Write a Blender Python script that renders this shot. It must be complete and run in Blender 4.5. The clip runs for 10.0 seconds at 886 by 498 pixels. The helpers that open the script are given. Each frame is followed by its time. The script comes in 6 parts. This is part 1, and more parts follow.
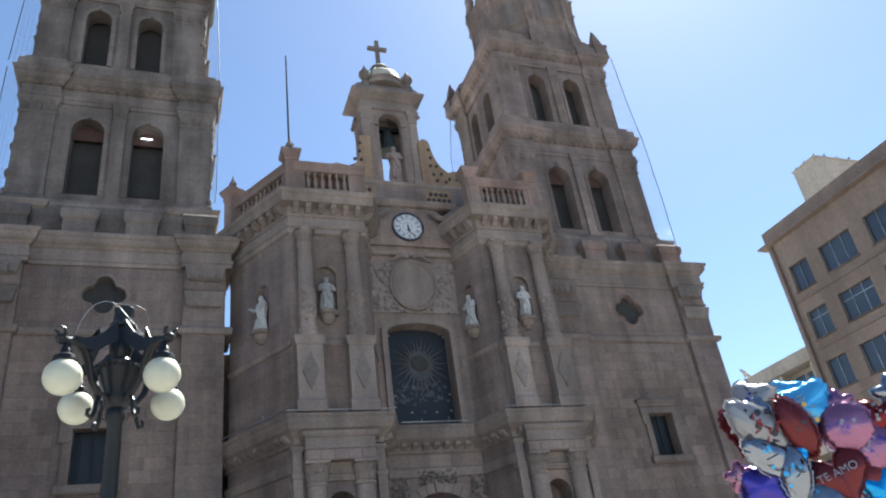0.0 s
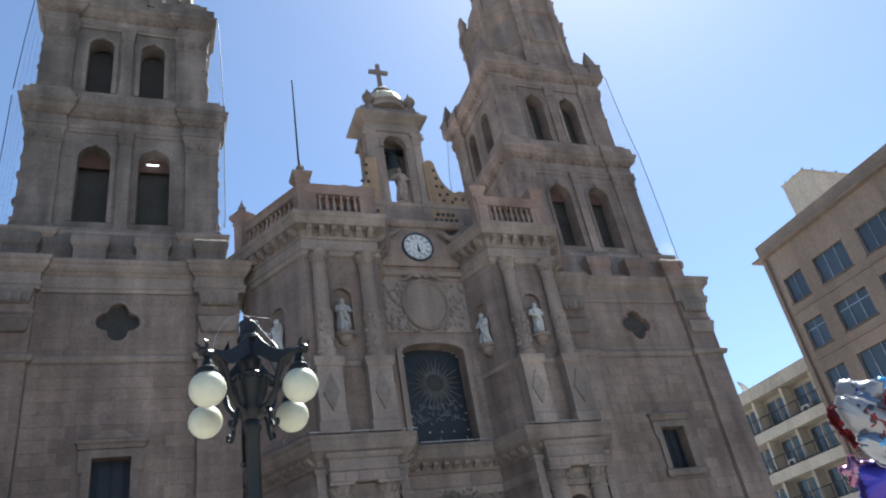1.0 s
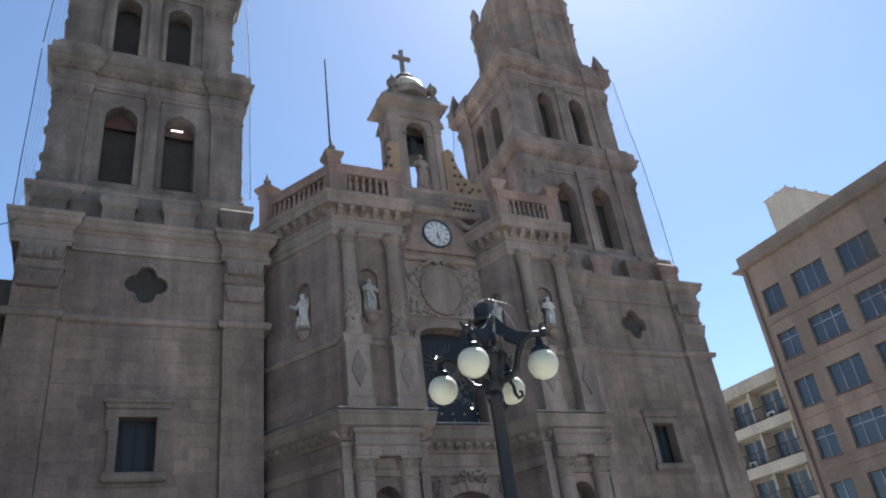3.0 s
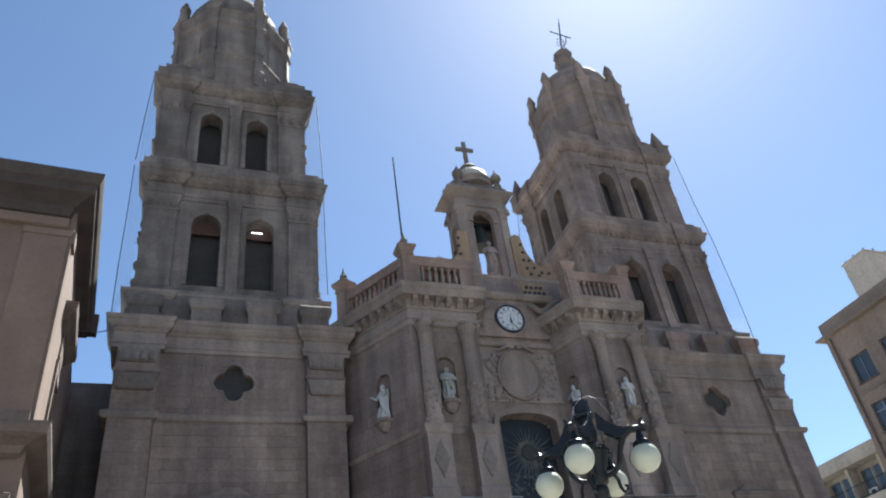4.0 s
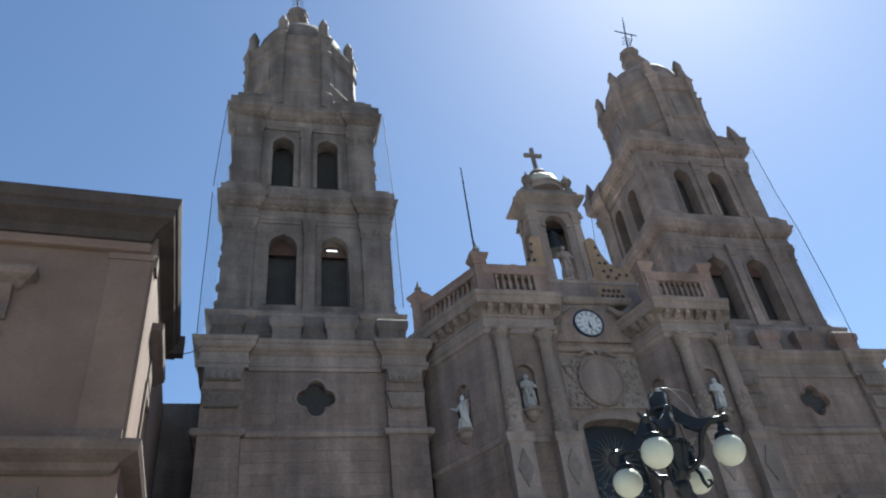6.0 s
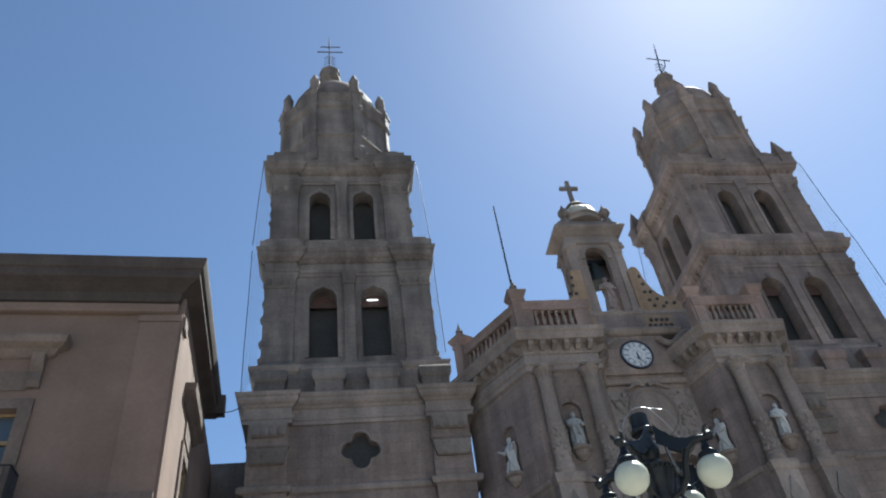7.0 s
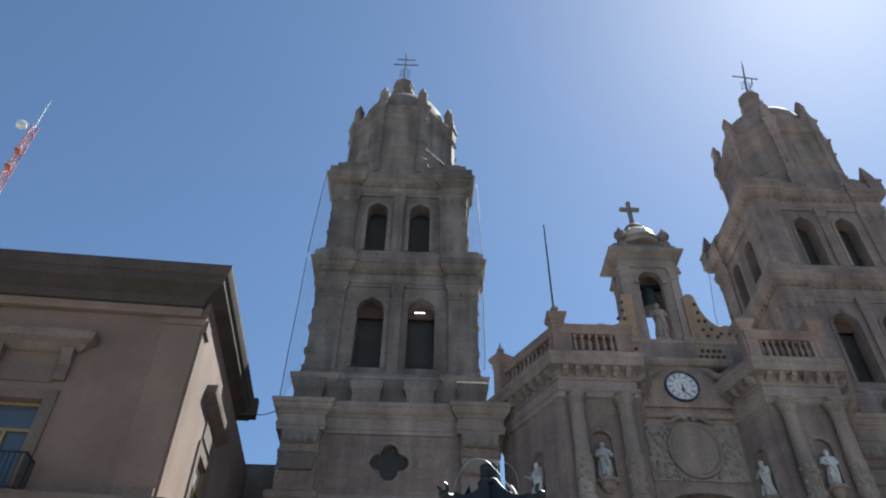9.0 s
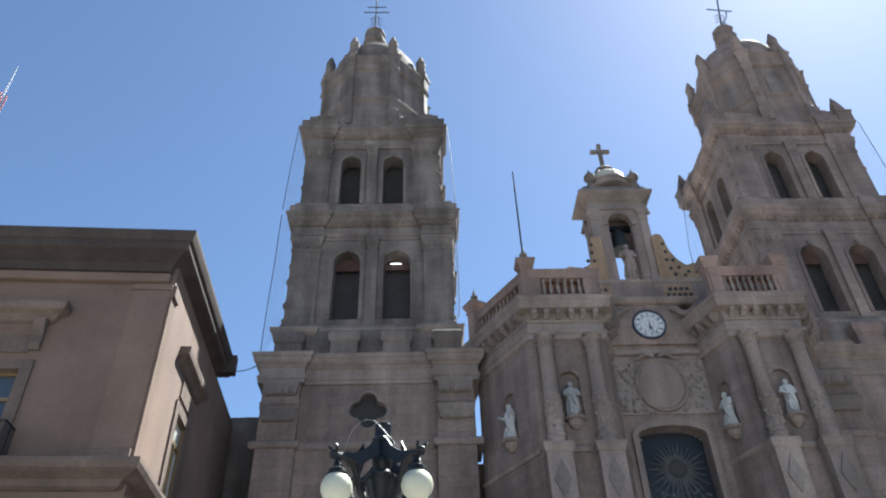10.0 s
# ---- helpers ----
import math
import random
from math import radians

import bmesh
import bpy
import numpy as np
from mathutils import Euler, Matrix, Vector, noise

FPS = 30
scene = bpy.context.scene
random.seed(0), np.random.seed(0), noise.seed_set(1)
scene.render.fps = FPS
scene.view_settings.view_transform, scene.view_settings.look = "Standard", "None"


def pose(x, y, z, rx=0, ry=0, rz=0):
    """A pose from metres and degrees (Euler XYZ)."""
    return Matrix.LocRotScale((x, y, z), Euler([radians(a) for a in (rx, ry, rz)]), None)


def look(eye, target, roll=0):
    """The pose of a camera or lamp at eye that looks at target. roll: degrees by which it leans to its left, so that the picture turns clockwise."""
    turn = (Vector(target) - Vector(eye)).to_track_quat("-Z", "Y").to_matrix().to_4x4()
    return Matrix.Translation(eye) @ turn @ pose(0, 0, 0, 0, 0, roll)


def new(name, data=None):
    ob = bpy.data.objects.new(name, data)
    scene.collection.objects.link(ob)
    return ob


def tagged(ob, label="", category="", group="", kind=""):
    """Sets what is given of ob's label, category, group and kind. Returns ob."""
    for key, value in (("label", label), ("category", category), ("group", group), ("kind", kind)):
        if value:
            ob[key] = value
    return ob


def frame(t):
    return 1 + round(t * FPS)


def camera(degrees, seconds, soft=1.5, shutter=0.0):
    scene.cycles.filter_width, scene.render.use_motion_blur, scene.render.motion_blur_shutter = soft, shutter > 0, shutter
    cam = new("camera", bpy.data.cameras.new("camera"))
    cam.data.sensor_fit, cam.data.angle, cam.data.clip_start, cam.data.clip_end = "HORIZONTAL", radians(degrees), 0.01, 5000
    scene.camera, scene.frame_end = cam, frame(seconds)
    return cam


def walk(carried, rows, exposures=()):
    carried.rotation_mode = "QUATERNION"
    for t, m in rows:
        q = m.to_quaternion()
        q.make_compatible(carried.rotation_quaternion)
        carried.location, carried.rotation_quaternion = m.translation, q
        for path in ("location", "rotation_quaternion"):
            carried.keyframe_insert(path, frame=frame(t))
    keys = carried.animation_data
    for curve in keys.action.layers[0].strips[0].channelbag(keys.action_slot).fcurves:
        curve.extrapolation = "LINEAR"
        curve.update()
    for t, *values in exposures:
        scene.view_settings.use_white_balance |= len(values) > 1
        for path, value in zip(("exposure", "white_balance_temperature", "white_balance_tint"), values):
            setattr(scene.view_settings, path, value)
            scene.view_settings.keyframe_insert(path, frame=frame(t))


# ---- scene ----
cam = camera(61.6, 10.0, soft=2.1)
PATH = [
    (0, (3.086, 2.195, 1.623), (3.766, 3.810, 2.587), -8.3),
    (0.5, (2.558, 2.515, 1.684), (3.277, 4.113, 2.647), -8.8),
    (1, (1.798, 2.541, 1.611), (2.523, 4.109, 2.619), -10.6),
    (1.5, (1.115, 2.807, 1.637), (1.842, 4.365, 2.659), -9.9),
    (2, (0.320, 2.754, 1.631), (1.045, 4.314, 2.652), -9.6),
    (2.2, (0.010, 2.820, 1.607), (0.759, 4.369, 2.627), -10.1),
    (3.3, (-1.375, 2.591, 1.613), (-0.532, 4.139, 2.559), -7.2),
    (3.5, (-1.470, 2.411, 1.525), (-0.735, 3.981, 2.522), -5.6),
    (4, (-1.750, 2.212, 1.554), (-1.099, 3.706, 2.714), -8.3),
    (4.5, (-1.961, 2.225, 1.551), (-1.421, 3.747, 2.731), -7.9),
    (5, (-2.022, 2.286, 1.547), (-1.534, 3.813, 2.743), -6.9),
    (6.3, (-1.243, 2.450, 1.453), (-0.827, 3.982, 2.670), -7.6),
    (6.5, (-1.052, 2.493, 1.450), (-0.740, 4.031, 2.690), -5.4),
    (7, (-0.348, 2.613, 1.380), (-0.057, 4.084, 2.703), -8.4),
    (7.5, (0.258, 2.632, 1.420), (0.449, 4.107, 2.757), -4.3),
    (8, (0.862, 2.683, 1.577), (0.979, 4.102, 2.981), -2.5),
    (8.5, (1.420, 2.444, 1.560), (1.475, 3.909, 2.920), 0.5),
    (9, (2.041, 2.362, 1.540), (2.074, 3.832, 2.896), 1.0),
    (9.5, (2.655, 2.157, 1.543), (2.684, 3.707, 2.807), -1.2),
    (10, (3.160, 1.692, 1.429), (3.207, 3.260, 2.669), -1.9),
]
walk(cam, [(t, look(eye, target, roll)) for t, eye, target, roll in PATH],
     exposures=[(0.0, 2.0, 6100, 4), (1.0, 1.93, 6100, 4), (2.0, 1.88, 6100, 4), (3.5, 1.88, 6100, 5), (4.2, 1.72, 6000, 3), (7.0, 1.6, 5950, 2), (8.0, 1.43, 5950, 2), (9.0, 1.5, 5950, 2), (9.5, 1.6, 5950, 3), (10.0, 1.88, 6000, 4)])

# ---- light ----
SUN_AZ, SUN_EL = 50.0, 56.0        # degrees: from the street's far side (+y) towards +x, and above the horizon
world = bpy.data.worlds.new("sky")
scene.world = world
world.use_nodes = True
wn = world.node_tree.nodes
sky = wn.new("ShaderNodeTexSky")
sky.sky_type = "NISHITA"
sky.sun_disc = False
sky.sun_elevation = radians(SUN_EL)
sky.sun_rotation = radians(SUN_AZ)
sky.altitude, sky.air_density, sky.dust_density, sky.ozone_density = 1860.0, 1.0, 1.4, 1.3
wn["Background"].inputs["Strength"].default_value = 0.055
world.node_tree.links.new(sky.outputs[0], wn["Background"].inputs["Color"])
sun = new("sun", bpy.data.lights.new("sun", "SUN"))
sun.data.energy, sun.data.angle, sun.data.color = 5.0, radians(0.5), (1.0, 0.95, 0.87)
a, e = radians(SUN_AZ), radians(SUN_EL)
sun.matrix_world = look((0, 0, 90), (-math.sin(a) * math.cos(e), -math.cos(a) * math.cos(e), 90 - math.sin(e)))


# ---- materials ----
def material(name, colour, rough=0.85, metal=0.0, stain=0.35, grain=0.13, streak=0.0, bump=0.25, size=1.0, vary=0.12, tint=None, stain_scale=0.45, spec=0.3, joints=0.0):
    """A weathered surface: broad stains, fine grain, optional rain streaks, and a small difference from piece to piece."""
    m = bpy.data.materials.new(name)
    m.use_nodes = True
    nt = m.node_tree
    n, ln = nt.nodes, nt.links
    b = n["Principled BSDF"]
    geo = n.new("ShaderNodeNewGeometry")

    def noise_at(scale, detail, stretch=None):
        t = n.new("ShaderNodeTexNoise")
        t.inputs["Scale"].default_value = scale / size
        t.inputs["Detail"].default_value = detail
        if stretch:
            mp = n.new("ShaderNodeMapping")
            mp.inputs["Scale"].default_value = stretch
            ln.new(geo.outputs["Position"], mp.inputs["Vector"])
            ln.new(mp.outputs[0], t.inputs["Vector"])
        else:
            ln.new(geo.outputs["Position"], t.inputs["Vector"])
        return t.outputs["Fac"]

    def remap(fac, lo, hi, a0, a1):
        r = n.new("ShaderNodeMapRange")
        r.inputs["From Min"].default_value, r.inputs["From Max"].default_value = lo, hi
        r.inputs["To Min"].default_value, r.inputs["To Max"].default_value = a0, a1
        ln.new(fac, r.inputs["Value"])
        return r.outputs[0]

    def times(x, y):
        t = n.new("ShaderNodeMath")
        t.operation = "MULTIPLY"
        ln.new(x, t.inputs[0])
        ln.new(y, t.inputs[1])
        return t.outputs[0]

    f = times(remap(noise_at(stain_scale, 5), 0.3, 0.7, 1 - stain, 1 + stain * 0.45), remap(noise_at(9, 6), 0.3, 0.7, 1 - grain, 1 + grain))
    if streak:
        f = times(f, remap(noise_at(1.3, 5, (1.0, 1.0, 0.13)), 0.35, 0.65, 1 - streak, 1 + streak * 0.3))
    if joints:                 # faint mortar lines of far-off ashlar
        sep = n.new("ShaderNodeSeparateXYZ")
        com = n.new("ShaderNodeCombineXYZ")
        add = n.new("ShaderNodeMath")
        ln.new(geo.outputs["Position"], sep.inputs[0])
        ln.new(sep.outputs["X"], add.inputs[0])
        ln.new(sep.outputs["Y"], add.inputs[1])
        ln.new(add.outputs[0], com.inputs["X"])
        ln.new(sep.outputs["Z"], com.inputs["Y"])
        br = n.new("ShaderNodeTexBrick")
        br.inputs["Scale"].default_value = 1.0
        br.inputs["Brick Width"].default_value, br.inputs["Row Height"].default_value = 0.93, 0.47
        br.inputs["Mortar Size"].default_value, br.inputs["Mortar Smooth"].default_value = 0.014, 0.6
        br.inputs["Color1"].default_value, br.inputs["Color2"].default_value = (1, 1, 1, 1), (0.84, 0.84, 0.84, 1)
        br.inputs["Mortar"].default_value = (1 - joints, 1 - joints, 1 - joints, 1)
        ln.new(com.outputs[0], br.inputs["Vector"])
        f = times(f, br.outputs["Color"])
    if vary:
        info = n.new("ShaderNodeObjectInfo")
        f = times(f, remap(info.outputs["Random"], 0, 1, 1 - vary, 1 + vary))
    mix = n.new("ShaderNodeMix")
    mix.data_type = "RGBA"
    mix.inputs["A"].default_value = (*colour, 1)
    mix.inputs["B"].default_value = (*(tint or colour), 1)
    ln.new(remap(noise_at(0.23, 4), 0.42, 0.6, 0, 1), mix.inputs["Factor"])
    sc = n.new("ShaderNodeVectorMath")
    sc.operation = "SCALE"
    ln.new(mix.outputs["Result"], sc.inputs[0])
    ln.new(f, sc.inputs["Scale"])
    ln.new(sc.outputs[0], b.inputs["Base Color"])
    b.inputs["Roughness"].default_value = rough
    b.inputs["Metallic"].default_value = metal
    b.inputs["Specular IOR Level"].default_value = spec
    if bump:
        bp = n.new("ShaderNodeBump")
        bp.inputs["Strength"].default_value = bump
        bp.inputs["Distance"].default_value = 0.03 * size
        ln.new(noise_at(14, 6), bp.inputs["Height"])
        ln.new(bp.outputs[0], b.inputs["Normal"])
    return m


STONE = material("weathered pink-brown stone", (0.262, 0.199, 0.167), tint=(0.226, 0.176, 0.156), streak=0.28, bump=0.35, stain=0.3, joints=0.3)
STONE_PLAIN = material("dressed pink-brown block", (0.257, 0.195, 0.163), tint=(0.226, 0.176, 0.156), streak=0.25, bump=0.35, stain=0.28)
STONE_TRIM = material("grey-brown carved stone", (0.232, 0.188, 0.164), tint=(0.258, 0.206, 0.176), streak=0.28, bump=0.45, stain=0.28)
STONE_DARK = material("dark tower stone", (0.198, 0.162, 0.142), tint=(0.170, 0.143, 0.128), streak=0.36, bump=0.45, stain=0.36, joints=0.25)
OCHRE = material("ochre pierced plaster", (0.31, 0.21, 0.135), streak=0.3, bump=0.3)
# red stone with the shade under the arches mixed into its colour
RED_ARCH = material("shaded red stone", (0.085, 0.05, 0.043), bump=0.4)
PINK = material("rose stone", (0.275, 0.187, 0.153), tint=(0.24, 0.178, 0.153), streak=0.3, bump=0.5)
CARVED = material("carved relief stone", (0.222, 0.186, 0.164), streak=0.2, bump=1.0, size=2.0)
BRICK_RED = material("red plaster", (0.27, 0.135, 0.10), streak=0.3)
MARBLE = material("white marble", (0.42, 0.41, 0.395), rough=0.55, stain=0.25, grain=0.08, streak=0.25, bump=0.15, vary=0.05)
# near-black colour holding the shade of hollows; the sun disc uses it too
DARK = material("near-black fill", (0.05, 0.048, 0.047), bump=0)
IRON = material("black cast iron", (0.008, 0.0085, 0.010), rough=0.38, metal=0.1, stain=0.2, grain=0.1, bump=0.3, vary=0, spec=0.35)
GLASS_DARK = material("dark glazing", (0.022, 0.027, 0.036), rough=0.45, stain=0.2, grain=0.05, bump=0, spec=0.25)
RELIEF = material("grey carved wood", (0.17, 0.175, 0.18), rough=0.6, bump=0.3)
BRONZE = material("bronze bell", (0.05, 0.055, 0.05), rough=0.5, metal=0.6, bump=0.1)
CLOCK_WHITE = material("clock enamel", (0.52, 0.53, 0.54), rough=0.4, stain=0.08, grain=0.03, bump=0, vary=0)
CLOCK_DARK = material("clock paint", (0.02, 0.03, 0.06), rough=0.5, bump=0, vary=0)
PLASTER_L = material("brown plaster", (0.168, 0.115, 0.091), tint=(0.146, 0.104, 0.085), streak=0.05, bump=0.2, stain=0.25, grain=0.06)
PLASTER_TRIM = material("brown stone trim", (0.145, 0.108, 0.09), streak=0.25, bump=0.3, stain=0.25)
PLASTER_H = material("tan render", (0.25, 0.195, 0.16), streak=0.2, bump=0.2, stain=0.15, size=2)
CREAM = material("cream render", (0.45, 0.40, 0.335), streak=0.15, bump=0.15, stain=0.15, size=2)
# dark brown paint, deepened further to hold the shade under the eave
EAVE_DARK = material("dark brown eave with soffit shade", (0.058, 0.045, 0.04), streak=0.25, bump=0.3, stain=0.25)
TILE = material("glazed yellow-white tile", (0.40, 0.36, 0.27), rough=0.5, stain=0.2, bump=0.2, spec=0.5)
WOOD = material("yellowed wood frame", (0.21, 0.145, 0.075), rough=0.6, bump=0.2)
GLASS_SKY = material("window glass", (0.05, 0.065, 0.085), rough=0.08, stain=0.1, grain=0.03, bump=0, spec=0.6)
# whitish gleam of the sunlit side window, put into the pane's colour
PALE_PANE = material("pale lit window pane", (0.46, 0.46, 0.43), rough=0.25, stain=0.2, grain=0.05, bump=0.05, spec=0.5)
PAVING = material("plaza paving", (0.25, 0.238, 0.225), streak=0, bump=0.3, stain=0.2)
GLOBE = material("opal globe", (0.46, 0.455, 0.36), rough=0.35, stain=0.12, grain=0.03, bump=0, vary=0.02)
STEEL = material("grey steel", (0.35, 0.36, 0.38), rough=0.4, metal=0.8, bump=0.05)
RED_STEEL = material("red painted steel", (0.40, 0.11, 0.07), rough=0.6, bump=0)
WHITE_STEEL = material("white painted steel", (0.55, 0.55, 0.54), rough=0.6, bump=0)
WIRE = material("dark cable", (0.05, 0.06, 0.08), rough=0.6, bump=0, stain=0, grain=0, vary=0)


# ---- builders ----
def thing(name, loc, label, category, group="", kind=""):
    ob = new(name)
    ob.location = loc
    ob.empty_display_size = 0.2
    return tagged(ob, label, category, group, kind)


def mesh_of(name, bm, mat, smooth=False):
    if name.endswith("wall"):
        bmesh.ops.remove_doubles(bm, verts=bm.verts[:], dist=0.0004)
    bmesh.ops.recalc_face_normals(bm, faces=bm.faces[:])
    me = bpy.data.meshes.new(name)
    if smooth:
        for f in bm.faces:
            f.smooth = True
    bm.to_mesh(me)
    bm.free()
    me.materials.append(mat)
    if smooth:
        me.set_sharp_from_angle(angle=radians(40))
    return me


def part(name, bm, mat, parent=None, label="", smooth=False):
    """A mesh built in world places, as a part of a thing or of a part."""
    ob = new(name, mesh_of(name, bm, mat, smooth))
    if parent is not None:
        ob.parent = parent
        if parent.type == "EMPTY":
            ob.matrix_parent_inverse = Matrix.Translation(-parent.location)
    return tagged(ob, label)


def box(bm, x0, x1, y0, y1, z0, z1, m=None):
    g = bmesh.ops.create_cube(bm, size=1, matrix=Matrix.Translation(((x0 + x1) / 2, (y0 + y1) / 2, (z0 + z1) / 2)) @ Matrix.Diagonal((abs(x1 - x0), abs(y1 - y0), abs(z1 - z0), 1)))
    if m is not None:
        bmesh.ops.transform(bm, matrix=m, verts=g["verts"])
    return g["verts"]


def rings(bm, loops, cap=True, closed=True):
    """Skins rings of equal count, one over another."""
    vs = [[bm.verts.new(p) for p in loop] for loop in loops]
    k = len(vs[0])
    for lo, hi in zip(vs, vs[1:]):
        for i in range(k if closed else k - 1):
            j = (i + 1) % k
            bm.faces.new((lo[i], lo[j], hi[j], hi[i]))
    if cap:
        bm.faces.new(vs[0][::-1])
        bm.faces.new(vs[-1])
    return [v for r in vs for v in r]


def lathe(bm, profile, at=(0, 0, 0), seg=16, m=None):
    v = rings(bm, [[(at[0] + r * math.cos(2 * math.pi * i / seg), at[1] + r * math.sin(2 * math.pi * i / seg), at[2] + z) for i in range(seg)] for r, z in profile])
    if m is not None:
        bmesh.ops.transform(bm, matrix=m, verts=v)
    return v


def outset(poly, d):
    """A counter-clockwise outline moved outwards by d, with mitred corners."""
    out, k = [], len(poly)
    for i in range(k):
        p, q, r = Vector(poly[i - 1]), Vector(poly[i]), Vector(poly[(i + 1) % k])
        u, w = (q - p).normalized(), (r - q).normalized()
        nu, nw = Vector((u.y, -u.x)), Vector((w.y, -w.x))
        s = nu + nw
        out.append(tuple(q + s * (d / max(0.25, 1 + nu.dot(nw)))))
    return out


def mould(bm, poly, profile):
    """A band round an outline: profile rows are (outset, height)."""
    return rings(bm, [[(x, y, z) for x, y in outset(poly, d)] for d, z in profile])


def rect(cx, cy, hx, hy):
    return [(cx - hx, cy - hy), (cx + hx, cy - hy), (cx + hx, cy + hy), (cx - hx, cy + hy)]


def stepped(cx, cy, hx, hy, w, d):
    """A rectangle whose corners stand forward by d over a width w on every side."""
    a, b = hx, hy
    return [(cx - a - d, cy - b - d), (cx - a + w, cy - b - d), (cx - a + w, cy - b), (cx + a - w, cy - b), (cx + a - w, cy - b - d), (cx + a + d, cy - b - d),
            (cx + a + d, cy - b + w), (cx + a, cy - b + w), (cx + a, cy + b - w), (cx + a + d, cy + b - w), (cx + a + d, cy + b + d), (cx + a - w, cy + b + d),
            (cx + a - w, cy + b), (cx - a + w, cy + b), (cx - a + w, cy + b + d), (cx - a - d, cy + b + d), (cx - a - d, cy + b - w), (cx - a, cy + b - w), (cx - a, cy - b + w), (cx - a - d, cy - b + w)]


def along(p, q):
    """The frame of a wall from p to q as seen from outside: x along it, y into it, z up."""
    d = (Vector(q) - Vector(p)).normalized()
    return Matrix(((d.x, -d.y, 0, p[0]), (d.y, d.x, 0, p[1]), (0, 0, 1, 0), (0, 0, 0, 1)))


def slab(bm, outline, y0, y1, m=None):
    """An outline in x and z, drawn through from y0 to y1."""
    v = rings(bm, [[(x, y0, z) for x, z in outline], [(x, y1, z) for x, z in outline]])
    if m is not None:
        bmesh.ops.transform(bm, matrix=m, verts=v)
    return v


def arch_wall(bm, width, z0, z1, thick, openings, m, rise=1.0):
    """A wall with openings (centre, half width, sill, springing); the heads are arcs of the given rise."""
    u = 0.0
    for c, h, sill, spring in sorted(openings):
        slab(bm, [(u, z0), (c - h, z0), (c - h, z1), (u, z1)], 0, thick, m)
        slab(bm, [(c - h, z0), (c + h, z0), (c + h, sill), (c - h, sill)], 0, thick, m)
        arc = [(c + h * math.cos(math.pi * i / 12), spring + rise * h * math.sin(math.pi * i / 12)) for i in range(13)]
        for (xa, za), (xb, zb) in zip(arc, arc[1:]):
            slab(bm, [(xb, zb), (xa, za), (xa, z1), (xb, z1)], 0, thick, m)
        u = c + h
    slab(bm, [(u, z0), (width, z0), (width, z1), (u, z1)], 0, thick, m)


def tube(bm, points, r, seg=8):
    """A round bar along points; r is a number or one for each point."""
    pts = [Vector(p) for p in points]
    rr = r if isinstance(r, (list, tuple)) else [r] * len(pts)
    loops = []
    for i, p in enumerate(pts):
        d = (pts[min(i + 1, len(pts) - 1)] - pts[max(i - 1, 0)]).normalized()
        s = d.orthogonal().normalized() if i == 0 else (s - d * s.dot(d)).normalized()
        t = d.cross(s)
        loops.append([p + (s * math.cos(2 * math.pi * k / seg) + t * math.sin(2 * math.pi * k / seg)) * rr[i] for k in range(seg)])
    return rings(bm, loops)


def ball(bm, c, r, sz=1.0, seg=16, rows=10):
    lathe(bm, [(max(0.002, r * math.sin(math.pi * i / rows)), -r * sz * math.cos(math.pi * i / rows)) for i in range(rows + 1)], c, seg)


B = bmesh.new

# ---- ground ----
bm = B()
box(bm, -2500, 2500, -2500, 2500, -0.5, 0)
tagged(part("ground", bm, PAVING), "grey-pink stone paving of the plaza", "ground", kind="structure")

# ---- cathedral towers ----
TY = 35.9                          # the towers' middle, in depth


def quatrefoil(c, z, r, n=40):
    pts = []
    for q in range(4):
        a0 = math.pi / 2 * q
        for i in range(n // 4):
            t = a0 - math.pi * 0.56 + math.pi * 1.12 * (i + 0.5) / (n // 4)
            pts.append((c + r * 0.56 * math.cos(a0) + r * 0.46 * math.cos(t), z + r * 0.56 * math.sin(a0) + r * 0.46 * math.sin(t)))
    return pts


def hole_wall(bm, hole, x0, x1, z0, z1, y0, y1):
    """A rectangular wall with one free-form hole (points counter-clockwise round its middle)."""
    cx, cz = sum(p[0] for p in hole) / len(hole), sum(p[1] for p in hole) / len(hole)

    def rim(x, z):
        dx, dz = x - cx, z - cz
        s = min((x1 - cx) / dx if dx > 1e-6 else (x0 - cx) / dx if dx < -1e-6 else 1e9, (z1 - cz) / dz if dz > 1e-6 else (z0 - cz) / dz if dz < -1e-6 else 1e9)
        return (cx + dx * s, cz + dz * s)
    out = [rim(*p) for p in hole]
    k = len(hole)
    loops = [[(p[0], y0, p[1]) for p in out], [(p[0], y0, p[1]) for p in hole], [(p[0], y1, p[1]) for p in hole], [(p[0], y1, p[1]) for p in out]]
    rings(bm, loops, cap=False)
    vs = {}
    for i in range(k):          # the corners that the rays leave out
        p, q = out[i], out[(i + 1) % k]
        if abs(p[0] - q[0]) > 1e-4 and abs(p[1] - q[1]) > 1e-4:
            cxn = x1 if max(p[0], q[0]) > x1 - 1e-4 else x0
            czn = z1 if max(p[1], q[1]) > z1 - 1e-4 else z0
            for y in (y0, y1):
                bm.faces.new([bm.verts.new((a, y, b)) for a, b in (p, (cxn, czn), q)])


ENTABLATURE = [(0, 0), (0.10, 0), (0.10, 0.16), (0.16, 0.2), (0.16, 0.34), (0.06, 0.36), (0.06, 0.72), (0.14, 0.76), (0.2, 0.84), (0.34, 0.92), (0.42, 1.02), (0.42, 1.14), (0.5, 1.2), (0.54, 1.3), (0.54, 1.36), (0, 1.42)]


def scaled(profile, z, h, d=1.0):
    top = profile[-1][1]
    return [(o * d, z + y / top * h) for o, y in profile]


